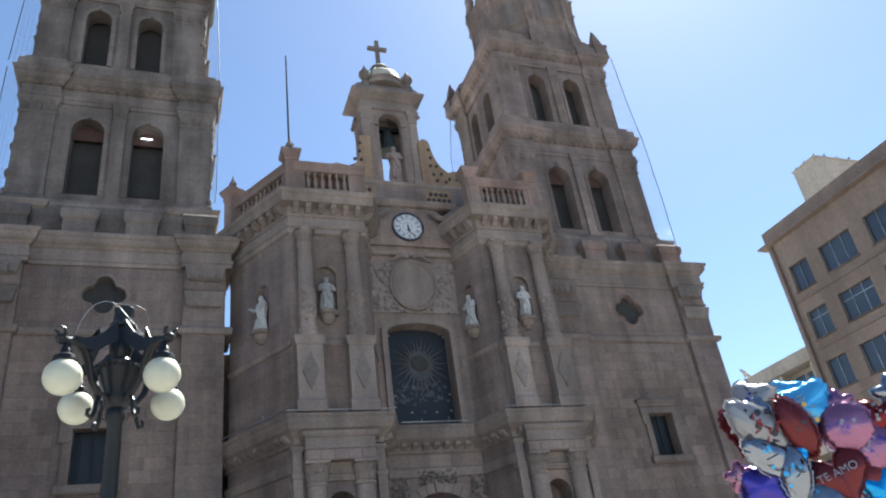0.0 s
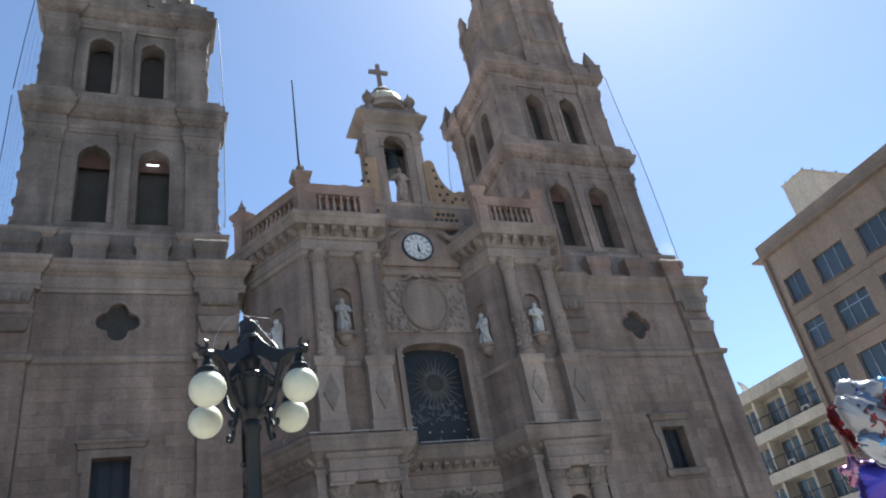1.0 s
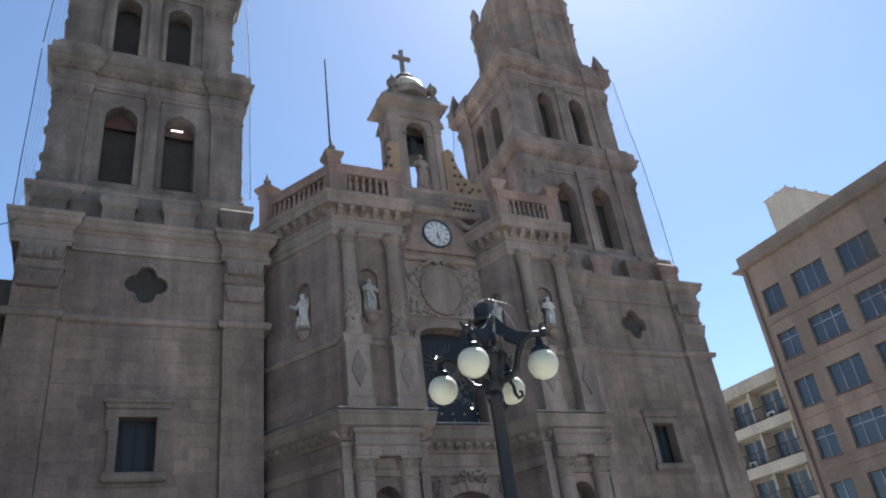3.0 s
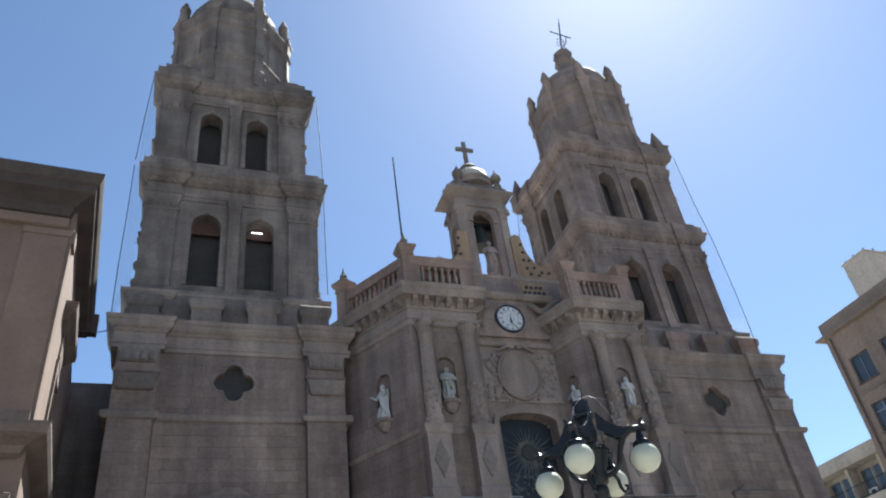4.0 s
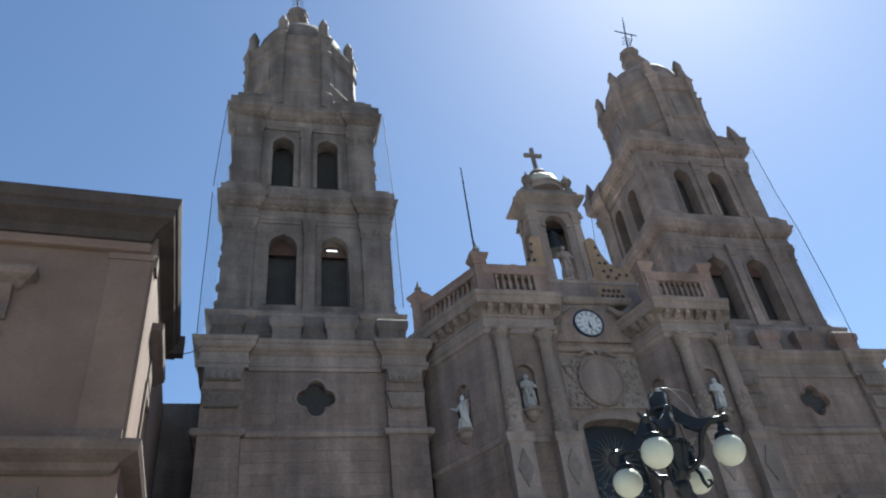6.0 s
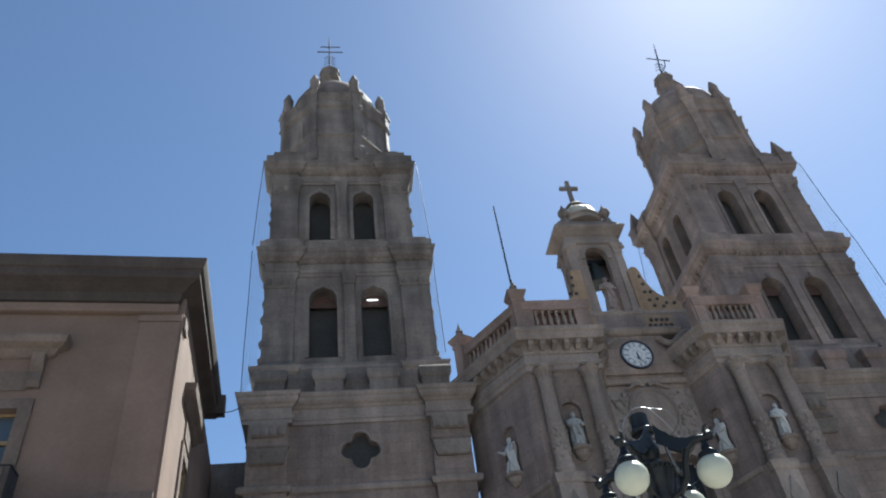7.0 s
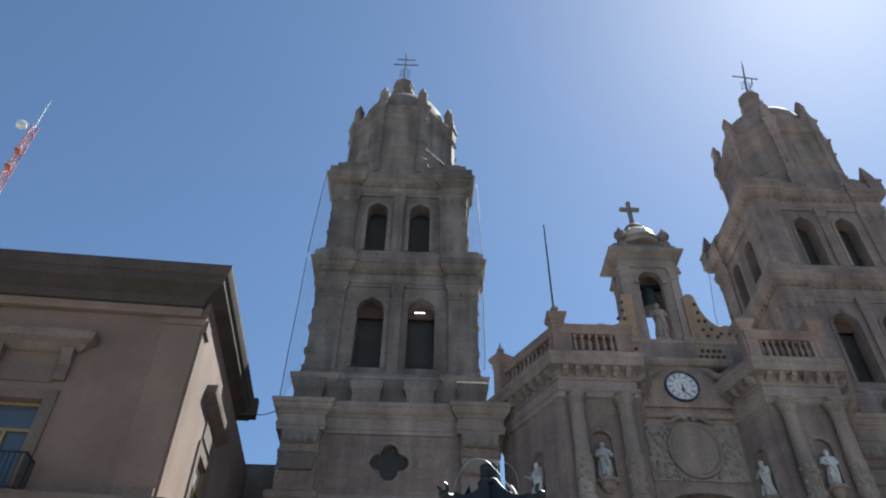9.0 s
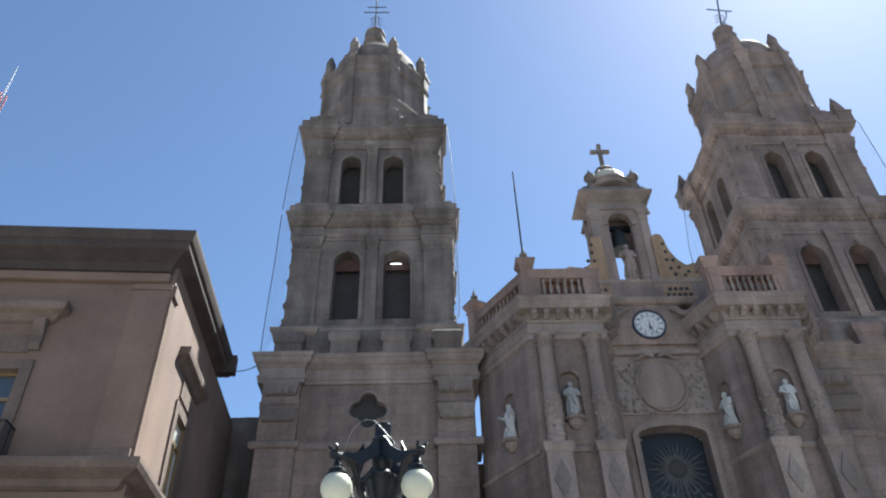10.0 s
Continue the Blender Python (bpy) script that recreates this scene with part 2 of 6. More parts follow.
def belfry(tower, cx, hx, hy, z0, z1, openings, mat, label):
    """One storey of bell openings: four walls, corner piers, a middle pier, imposts and sills."""
    bm = B()
    for p, q in ((0, 1), (1, 2), (2, 3), (3, 0)):
        c = rect(cx, TY, hx, hy)
        m = along(c[p], c[q])
        w = (Vector(c[q]) - Vector(c[p])).length
        k = w / (2 * hx)
        t = 0.85
        if p in (0, 2):
            arch_wall(bm, w, z0, z1, t, [(hx + s, h, a, b) for s, h, a, b in openings], m)
        else:
            arch_wall(bm, w - 2 * t, z0, z1, t, [(hy - t + s * k, h * k, a, b) for s, h, a, b in openings], m @ Matrix.Translation((t, 0, 0)))
    part("belfry_wall", bm, mat, tower, label)
    for sx in (-1, 1):
        for sy in (-1, 1):
            bm = B()
            x, y = cx + sx * (hx - 0.62), TY + sy * (hy - 0.62)
            mould(bm, rect(x, y, 0.74, 0.74), [(0, z0), (0.1, z0), (0.1, z0 + 0.35), (0.03, z0 + 0.45), (0, z0 + 0.5), (0, z1 - 0.95), (0.06, z1 - 0.9), (0.06, z1 - 0.8), (0.02, z1 - 0.75), (0.05, z1 - 0.4), (0.16, z1 - 0.12), (0.16, z1)])
            part("corner_pilaster", bm, mat, tower)
            rnd = random.Random(int(z0 * 10) + sx * 3 + sy)
            z = z0 + 0.7
            while z < z1 - 1.1:           # worn carving down the outer edge
                bm = B()
                h = rnd.uniform(0.14, 0.3)
                d = rnd.uniform(0.04, 0.13)
                lathe(bm, [(0.05, -h), (0.1 + d, -h * 0.7), (0.13 + d, 0), (0.08 + d, h * 0.6), (0.04, h)], (x + sx * 0.68, y + sy * rnd.uniform(0.3, 0.66), z), 7)
                part("carved_knob", bm, mat, tower)
                z += h * 2 + rnd.uniform(0.3, 1.5)
            for k in range(5):            # leafy lumps of the capital
                bm = B()
                ball(bm, (x + sx * (0.7 - 0.0), y - 0.55 + 0.28 * k, z1 - 0.5 + 0.1 * (k % 2)), 0.2, 1.5, 8, 6) if k % 2 else ball(bm, (x - 0.55 + 0.28 * k, y + sy * 0.72, z1 - 0.5), 0.2, 1.5, 8, 6)
                part("capital_leaf", bm, mat, tower)
    for s, h, a, b in openings if z0 < 22 else ():     # red heads, shade included in their colour, in the lower storey alone
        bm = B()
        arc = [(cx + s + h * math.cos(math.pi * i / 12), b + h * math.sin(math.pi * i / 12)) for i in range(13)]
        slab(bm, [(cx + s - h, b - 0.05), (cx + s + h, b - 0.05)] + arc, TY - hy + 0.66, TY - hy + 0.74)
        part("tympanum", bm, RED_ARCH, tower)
    # solid near-black box whose colour stands for the shade inside the storey
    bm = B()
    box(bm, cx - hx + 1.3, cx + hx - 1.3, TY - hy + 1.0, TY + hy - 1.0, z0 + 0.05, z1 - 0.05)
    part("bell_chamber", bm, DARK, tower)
    bm = B()
    mid = sum(o[0] for o in openings) / len(openings)
    for off, w in ((mid, 0.26),):
        mould(bm, rect(cx + off, TY - hy + 0.05, w, 0.22), [(0, z0), (0.06, z0), (0.06, z0 + 0.4), (0, z0 + 0.45), (0, z1 - 0.8), (0.07, z1 - 0.7), (0.02, z1 - 0.6), (0.12, z1 - 0.1), (0.12, z1)])
    part("middle_pilaster", bm, mat, tower)
    for s, h, a, b in openings:
        bm = B()
        arc = [(math.cos(math.pi * i / 12), math.sin(math.pi * i / 12)) for i in range(13)]
        pts_o = [(cx + s + (h + 0.2) * u, b + (h + 0.2) * v) for u, v in arc]
        pts_i = [(cx + s + h * u, b + h * v) for u, v in arc]
        for i in range(12):
            slab(bm, [pts_i[i], pts_o[i], pts_o[i + 1], pts_i[i + 1]], TY - hy - 0.05, TY - hy - 0.002)
        for sx in (-1, 1):
            e0, e1 = sorted((cx + s + sx * h, cx + s + sx * (h + 0.2)))
            box(bm, e0, e1, TY - hy - 0.05, TY - hy - 0.002, a, b)
        box(bm, cx + s - 0.09, cx + s + 0.09, TY - hy - 0.12, TY - hy - 0.052, b + h + 0.02, b + h + 0.3)
        part("arch_surround", bm, mat, tower)


bm = B()
rings(bm, [[(-0.09, 0, 0), (0.09, 0, 0), (0.09, 0.3, 0), (-0.09, 0.3, 0)], [(-0.09, -0.1, 0.03), (0.09, -0.1, 0.03), (0.09, 0.3, 0.03), (-0.09, 0.3, 0.03)], [(-0.09, -0.2, 0.12), (0.09, -0.2, 0.12), (0.09, 0.3, 0.12), (-0.09, 0.3, 0.12)], [(-0.09, -0.2, 0.2), (0.09, -0.2, 0.2), (0.09, 0.3, 0.2), (-0.09, 0.3, 0.2)]])
DENTILS = {STONE.name: mesh_of("modillion", bm.copy(), STONE), STONE_DARK.name: mesh_of("modillion", bm, STONE_DARK)}


def modillions(t, cx, hx, hy, z, mat):
    """Small blocks under a cornice, along the front and both sides."""
    c = rect(cx, TY, hx, hy)
    for p, q in ((0, 1), (1, 2), (3, 0)):
        m = along(c[p], c[q])
        w = (Vector(c[q]) - Vector(c[p])).length
        n = round(w / 0.42)
        for k in range(n + 1):
            u = 0.1 + (w - 0.2) * k / n
            proud = 0.16 if u < 1.35 or u > w - 1.35 else 0.0
            ob = new("modillion", DENTILS[mat.name])
            ob.parent = t
            ob.matrix_parent_inverse = Matrix.Translation(-t.location)
            ob.matrix_basis = m @ Matrix.Translation((u, -proud - 0.06, z))


def tower(side, c_base, c_bell, c_upper, c_drum, c_top, label, mat):
    t = thing("cathedral_tower", (c_base, TY, 0), label, "tower", "cathedral towers")
    F, H = 30.75, 4.45
    back = 40.6
    cy, hy = (F + back) / 2, (back - F) / 2
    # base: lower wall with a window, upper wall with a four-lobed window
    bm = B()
    # near-black core: shade behind the base's openings, put in as colour
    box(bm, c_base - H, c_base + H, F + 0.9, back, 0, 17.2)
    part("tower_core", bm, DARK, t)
    bm = B()
    wx = 0.1
    slab(bm, [(c_base - H, 0), (c_base + H, 0), (c_base + H, 8.45), (c_base - H, 8.45)], F, F + 0.897)
    slab(bm, [(c_base - H, 8.45), (c_base + wx - 0.64, 8.45), (c_base + wx - 0.64, 10.4), (c_base - H, 10.4)], F, F + 0.897)
    slab(bm, [(c_base + wx + 0.64, 8.45), (c_base + H, 8.45), (c_base + H, 10.4), (c_base + wx + 0.64, 10.4)], F, F + 0.897)
    slab(bm, [(c_base - H, 10.4), (c_base + H, 10.4), (c_base + H, 14.2), (c_base - H, 14.2)], F, F + 0.897)
    part("lower_wall", bm, STONE, t)
    bm = B()
    hole_wall(bm, quatrefoil(c_base, 15.72, 0.78), c_base - H, c_base + H, 14.2, 17.2, F, F + 0.897)
    part("upper_wall", bm, STONE, t)
    for s in (-1, 1):
        bm = B()
        x0, x1 = sorted((c_base + s * H, c_base + s * (H + 0.02)))
        box(bm, x0, x1, F + 0.01, back, 0, 17.2)
        part("side_wall", bm, STONE, t)
    bm = B()
    q0, q1, q2 = quatrefoil(c_base, 15.72, 0.79), quatrefoil(c_base, 15.72, 0.85), quatrefoil(c_base, 15.72, 0.93)
    rings(bm, [[(x, F + 0.05, z) for x, z in q0], [(x, F - 0.04, z) for x, z in q0], [(x, F - 0.06, z) for x, z in q1], [(x, F - 0.004, z) for x, z in q2]], cap=False)
    part("quatrefoil_frame", bm, PINK if side > 0 else STONE_TRIM, t)
    bm = B()
    box(bm, c_base - 0.95, c_base + 0.95, F + 0.3, F + 0.34, 14.8, 16.65)
    part("quatrefoil_glass", bm, DARK, t)
    # square window with an eared surround and a hood
    xw = c_base + wx
    bm = B()
    box(bm, xw - 0.7, xw + 0.7, F + 0.45, F + 0.5, 8.4, 10.45)
    w = part("window", bm, GLASS_DARK, t)
    bm = B()
    for s in (-1, 1):
        x0, x1 = sorted((xw + s * 0.64, xw + s * 0.92))
        box(bm, x0, x1, F - 0.1, F - 0.002, 8.45, 10.4)
        box(bm, *sorted((xw + s * 0.70, xw + s * 1.06)), F - 0.13, F - 0.102, 9.9, 10.4)
    box(bm, xw - 1.06, xw + 1.06, F - 0.12, F - 0.002, 10.4, 10.68)
    mould(bm, rect(xw, F + 0.1, 1.02, 0.18), [(0, 10.7), (0.06, 10.72), (0.1, 10.85), (0.18, 10.92), (0.18, 11.0), (0, 11.1)])
    slab(bm, [(xw - 0.75, 11.1), (xw + 0.75, 11.1), (xw + 0.3, 11.4), (xw - 0.3, 11.4)], F - 0.08, F - 0.002)
    part("window_surround", bm, STONE_TRIM, w)
    bm = B()
    mould(bm, rect(xw, F + 0.1, 1.0, 0.24), [(0, 8.12), (0.05, 8.2), (0.05, 8.38), (0, 8.45)])
    part("sill", bm, STONE_TRIM, w)
    for k in range(3):
        bm = B()
        box(bm, xw - 0.45 + 0.43 * k, xw - 0.41 + 0.43 * k, F + 0.3, F + 0.34, 8.45, 10.4)
        part("window_bar", bm, IRON, w)
    # corner pilasters, string course
    for s in (-1, 1):
        bm = B()
        x = c_base + s * (H - 0.72)
        mould(bm, rect(x, F + 0.35, 0.8, 0.6), [(0, 0), (0.12, 0), (0.12, 1.2), (0, 1.3), (0, 15.9), (0.05, 15.95), (0.05, 16.05), (0, 16.1), (0, 17.2)])
        p = part("pilaster", bm, STONE, t)
        for dz, dy in ((15.15, 0.1), (16.35, 0.2)):
            bm = B()
            mould(bm, rect(x, F - 0.25, 0.62, 0.1), [(0, dz), (0.06, dz + 0.06), (0.1, dz + 0.3), (0.16, dz + 0.5), (0.16, dz + 0.62), (0, dz + 0.66)])
            part("console_block", bm, CARVED, p)
        for k in range(4):
            bm = B()
            lathe(bm, [(0.14, 0), (0.16, 0.1), (0.16, 0.5), (0.1, 0.62)], (x - 0.48 + 0.32 * k, F - 0.34, 16.4), 10)
            part("console_scroll", bm, CARVED, p)
    poly = stepped(c_base, cy, H - 0.0, hy, 1.6, 0.26)
    bm = B()
    mould(bm, poly, [(0, 13.98), (0.08, 14.02), (0.12, 14.14), (0.12, 14.24), (0, 14.34)])
    part("string_course", bm, STONE_TRIM, t)
    bm = B()
    mould(bm, poly, scaled(ENTABLATURE, 16.95, 1.42, 0.75))
    part("entablature", bm, STONE_TRIM, t)
    # attic with blocks under the piers, then the belfry's plinth
    bm = B()
    mould(bm, rect(c_bell, TY, 4.2, 4.1), [(0.25, 18.3), (0.25, 19.0), (0.1, 19.2), (0.1, 19.9), (0.0, 20.7)])
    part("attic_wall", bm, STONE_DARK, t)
    for k, off in enumerate((-3.55, -1.0, 1.4, 3.75)):
        bm = B()
        mould(bm, rect(c_bell + off, TY - 4.15, 0.62, 0.55), [(0, 18.3), (0.06, 18.3), (0.06, 18.7), (0, 18.8), (0, 19.35), (0.08, 19.45), (0.12, 19.6), (0.12, 19.85), (0.02, 20.0), (-0.2, 20.1)])
        part("attic_block", bm, PINK if side > 0 else mat, t)
    bm = B()
    mould(bm, stepped(c_bell, TY, 4.0, 3.75, 1.3, 0.2), [(0, 19.95), (0.12, 20.0), (0.2, 20.1), (0.34, 20.25), (0.4, 20.4), (0.4, 20.52), (0.1, 20.6), (0, 20.75)])
    part("plinth_cornice", bm, STONE_TRIM, t)
    # two storeys of bell openings
    belfry(t, c_bell, 4.05, 3.5, 20.7, 26.5, [(-1.27, 0.69, 21.4, 24.9), (1.31, 0.69, 21.4, 24.9)], mat, "first bell storey of tower stone")
    bm = B()
    mould(bm, stepped(c_bell, TY, 4.0, 3.45, 1.35, 0.16), scaled(ENTABLATURE, 26.35, 1.75, 0.95))
    part("entablature", bm, mat, t)
    bm = B()
    mould(bm, stepped(c_bell, TY, 4.0, 3.45, 1.35, 0.16), [(0.36, 28.05), (0.36, 28.55), (0.12, 28.58), (0.12, 28.9), (-0.1, 28.94)])
    part("blocking_course", bm, mat, t)
    belfry(t, c_upper, 3.75, 3.25, 28.0, 33.6, [(-1.2, 0.58, 29.2, 32.3), (1.24, 0.58, 29.2, 32.3)], mat, "second bell storey of tower stone")
    bm = B()
    mould(bm, stepped(c_upper, TY, 3.75, 3.25, 1.3, 0.16), scaled(ENTABLATURE, 33.5, 1.5, 0.95))
    part("entablature", bm, mat, t)
    bm = B()
    mould(bm, stepped(c_upper, TY, 3.75, 3.25, 1.3, 0.16), [(0.36, 34.95), (0.36, 35.6), (0.0, 35.65), (0.0, 36.3), (-0.35, 36.35), (-0.35, 36.8), (-0.6, 36.85)])
    part("blocking_course", bm, mat, t)
    bm = B()
    mould(bm, rect(c_upper, TY, 3.9, 3.4), [(0, 34.9), (0, 35.35), (-0.25, 35.6), (-0.3, 36.0)])
    part("drum_plinth", bm, mat, t)
    modillions(t, c_bell, 4.0, 3.45, 27.22, mat)
    modillions(t, c_upper, 3.75, 3.25, 34.24, mat)
    # unseen dark slabs added inside, so that no light falls through
    for z in (20.4, 27.6, 34.4):
        bm = B()
        box(bm, c_bell - 3.6, c_bell + 3.4, TY - 3.1, TY + 3.1, z, z + 0.2)
        part("bell_floor", bm, DARK, t)
    # drum, eight-sided, with buttresses, panels and pinnacles
    cx, cy = c_drum, TY - 0.1
    octo = [(cx + 3.36 / math.cos(math.pi / 8) * math.cos(math.pi / 8 + math.pi / 4 * i), cy + 3.36 / math.cos(math.pi / 8) * math.sin(math.pi / 8 + math.pi / 4 * i)) for i in range(8)]
    bm = B()
    mould(bm, octo, [(0.1, 35.4), (0.1, 36.6), (0, 36.8), (0, 37.7), (0.12, 37.8), (0.12, 38.0), (0, 38.05), (0, 40.6), (0.14, 40.7), (0.05, 40.8), (0.05, 40.9), (0.08, 41.0), (0.08, 41.2), (0.02, 41.3), (0.02, 41.5), (0.1, 41.7), (0.16, 41.9), (0.16, 42.05), (0, 42.2)])
    part("drum", bm, mat, t)
    for i in range(8):
        x, y = octo[i]
        m = Matrix.Translation((x, y, 0)) @ pose(0, 0, 0, 0, 0, 22.5 + 45 * i)
        bm = B()
        vs = mould(bm, rect(-0.12, 0, 0.2, 0.26), [(0.1, 35.4), (0.1, 36.7), (0, 36.9), (0, 38.2), (0.06, 38.3), (0.06, 38.5), (0, 38.6), (0, 40.4), (0.12, 40.7), (0.02, 40.9), (0.08, 41.5), (0.1, 41.9), (0.18, 42.0), (0.18, 42.16), (0.02, 42.3)])
        bmesh.ops.transform(bm, matrix=m, verts=vs)
        part("buttress", bm, mat, t)
        bm = B()
        up = 0.5 if i in (0, 3, 4, 7) else 0.3
        lathe(bm, [(0.42, 42.15), (0.42, 42.5 + up * 0.5), (0.32, 42.6 + up * 0.6), (0.36, 42.75 + up), (0.24, 42.85 + up), (0.33, 43.15 + up), (0.35, 43.4 + up), (0.24, 43.7 + up), (0.17, 43.95 + up), (0.05, 44.2 + up)], (cx + (x - cx) * 0.93, cy + (y - cy) * 0.93, 0), 10)
        part("pinnacle", bm, mat, t)
        p, q = Vector(octo[i]), Vector(octo[(i + 1) % 8])
        mm = along(p, q)
        w = (q - p).length
        bm = B()
        arc = [(w / 2 + 0.55 * math.cos(math.pi * k / 10), 39.6 + 0.55 * math.sin(math.pi * k / 10)) for k in range(11)]
        slab(bm, [(w / 2 - 0.55, 38.0), (w / 2 + 0.55, 38.0)] + arc, -0.05, -0.004, mm)
        part("window_panel", bm, STONE_DARK, t)
    bm = B()
    lathe(bm, [(3.2, 42.1), (3.1, 43.1), (2.9, 44.0), (2.55, 44.75), (2.0, 45.35), (1.4, 45.7), (1.0, 45.85)], (cx, cy, 0), 24)
    part("dome", bm, mat, t, smooth=True)
    # lantern with scrolled pinnacles, ball and cross
    lx = c_top
    bm = B()
    lathe(bm, [(1.3, 45.2), (1.3, 45.9), (0.95, 46.1), (0.78, 46.5), (0.68, 47.2), (0.66, 47.7), (0.86, 47.95), (0.86, 48.2), (0.7, 48.3), (0.7, 48.8), (0.82, 48.95), (0.78, 49.15), (0.2, 49.2)], (lx, cy, 0), 8)
    part("lantern", bm, mat, t)
    if side > 0:
        for sx in (-1, 1):
            for sy in (-1, 1):
                bm = B()
                mould(bm, rect(c_upper + sx * 3.95, TY + sy * 3.4, 0.3, 0.3), [(0.12, 34.8), (0.16, 35.0), (0.16, 35.7), (0.22, 35.75), (0.22, 35.9), (0.02, 36.05), (-0.02, 36.4), (-0.12, 36.9), (-0.27, 37.5)])
                part("corner_spike", bm, mat, t)
    return t, (lx, cy)


def iron_cross(t, at, bent):
    lx, cy = at
    m = Matrix.Translation((lx, cy, 49.0)) @ pose(0, 0, 0, 0, bent, 0)
    for name, pts, r in (("cross_shaft", [(0, 0, 0), (0, 0, 4.4), (0, 0, 5.4)], [0.07, 0.06, 0.015]), ("cross_arm" if not bent else "loose_strut", [(-0.7, 0, 3.75), (0.8, 0, 3.75)] if not bent else [(0.55, 0, 3.05), (0.5, 0, 2.2), (0.1, 0, 1.2)], 0.045), ("cross_arm", [(-0.95, 0, 3.05), (1.02, 0, 3.05)], 0.05)):
        bm = B()
        vs = tube(bm, pts, r, 6)
        bmesh.ops.transform(bm, matrix=m, verts=vs)
        part(name, bm, WIRE, t)
    for k in range(6):
        bm = B()
        s = -1 if k % 2 else 1
        vs = tube(bm, [(s * (0.02 + 0.1 * j), 0, 1.5 + 0.4 * (k // 2) + 0.16 * math.sin(j * 1.4)) for j in range(5)], 0.03, 5)
        bmesh.ops.transform(bm, matrix=m, verts=vs)
        part("cross_scroll", bm, WIRE, t)


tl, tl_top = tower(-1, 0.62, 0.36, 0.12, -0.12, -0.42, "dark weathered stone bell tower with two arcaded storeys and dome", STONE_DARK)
iron_cross(tl, tl_top, 0)
tr, tr_top = tower(1, 24.62, 24.85, 25.0, 25.85, 26.1, "pink-brown stone bell tower with two arcaded storeys and dome", STONE)
iron_cross(tr, tr_top, 9)

# glowing bar added in place of a bright gap through the belfry
glow_bar = thing("glow_bar", (1.55, 33.0, 25.2), "short white glowing bar for a bright gap in the bell opening", "lamp")
LIT = bpy.data.materials.new("glowing white bar")
LIT.use_nodes = True
LIT.node_tree.nodes["Principled BSDF"].inputs["Emission Color"].default_value = (0.95, 0.98, 1.0, 1)
LIT.node_tree.nodes["Principled BSDF"].inputs["Emission Strength"].default_value = 1.6
bm = B()
tube(bm, [(1.32, 33.0, 25.24), (1.84, 33.0, 25.24)], 0.022, 8)
part("tube", bm, LIT, glow_bar)
bm = B()
box(bm, 1.28, 1.88, 33.025, 33.06, 25.22, 25.32)
part("fixture", bm, STEEL, glow_bar)

# ---- cathedral portal ----
CX = 13.0
PLAN = [(5.42, 31.3), (7.35, 27.75), (10.4, 27.75), (11.05, 29.5), (14.95, 29.5), (15.6, 27.75), (18.65, 27.75), (20.85, 31.3), (20.85, 32.6), (5.62, 32.6)]
portal = thing("cathedral_portal", (CX, 29.5, 0), "carved brown stone church front with canted bays, columns and niches", "church facade")

bm = B()
mould(bm, outset(PLAN, -0.9), [(0, 0), (0, 19.2)])
part("core", bm, STONE, portal)


def face(i):
    q = PLAN[(i + 1) % len(PLAN)]
    return along(PLAN[i], q), (Vector(q) - Vector(PLAN[i])).length


NICHES = {0: (2.25, 0.42, 13.6, 15.2), 1: (1.38, 0.40, 13.75, 15.35), 4: (0.72, 0.36, 13.75, 15.35), 5: (1.53, 0.40, 13.7, 15.3)}
for i in (0, 1, 2, 3, 4, 5, 6, 7, 9):
    m, w = face(i)
    bm = B()
    if i == 3:
        arch_wall(bm, w, 0, 9.0, 0.897, [(w / 2, 1.5, 0.02, 5.7)], m)
    elif i in (1, 5):
        arch_wall(bm, w, 0, 9.0, 0.897, [(w / 2, 0.5, 4.7, 6.6)], m)
    else:
        arch_wall(bm, w, 0, 9.0, 0.897, [], m)
    part("lower_wall", bm, STONE, portal)
    bm = B()
    if i == 3:
        arch_wall(bm, w, 9.0, 19.0, 0.897, [(w / 2 - 0.1, 1.38, 9.75, 13.75)], m, rise=0.28)
    else:
        arch_wall(bm, w, 9.0, 19.0, 0.6, [NICHES[i]] if i in NICHES else [], m)
    part("upper_wall", bm, STONE, portal)
FRONT = PLAN
OPEN = PLAN[:3] + [(11.3, 30.25), (14.7, 30.25)] + PLAN[5:]     # the upper bands leave the clock's bay free
for name, prof, mat in (("base_plinth", [(0.25, 0), (0.25, 1.6), (0.1, 1.75), (0, 1.8)], STONE_TRIM),
                        ("lower_architrave", [(0, 7.75), (0.08, 7.8), (0.12, 8.0), (0.12, 8.1), (0, 8.15)], STONE_TRIM),
                        ("lower_cornice", [(0, 8.65), (0.1, 8.7), (0.14, 8.9), (0.3, 9.02), (0.48, 9.16), (0.56, 9.36), (0.56, 9.5), (0.62, 9.58), (0.62, 9.66), (0, 9.72)], STONE_TRIM),
                        ("upper_architrave", [(0, 17.15), (0.12, 17.2), (0.12, 17.4), (0.2, 17.46), (0.2, 17.56), (0.08, 17.6), (0.08, 17.95)], STONE_TRIM),
                        ("upper_cornice", [(0.08, 17.97), (0.12, 18.0), (0.12, 18.4), (0.2, 18.44), (0.5, 18.48), (0.54, 18.6), (0.56, 18.76), (0.64, 18.84), (0.66, 19.0), (0, 19.08)], STONE_TRIM)):
    bm = B()
    mould(bm, OPEN if name.startswith("upper") else FRONT, prof)
    part(name, bm, mat, portal)
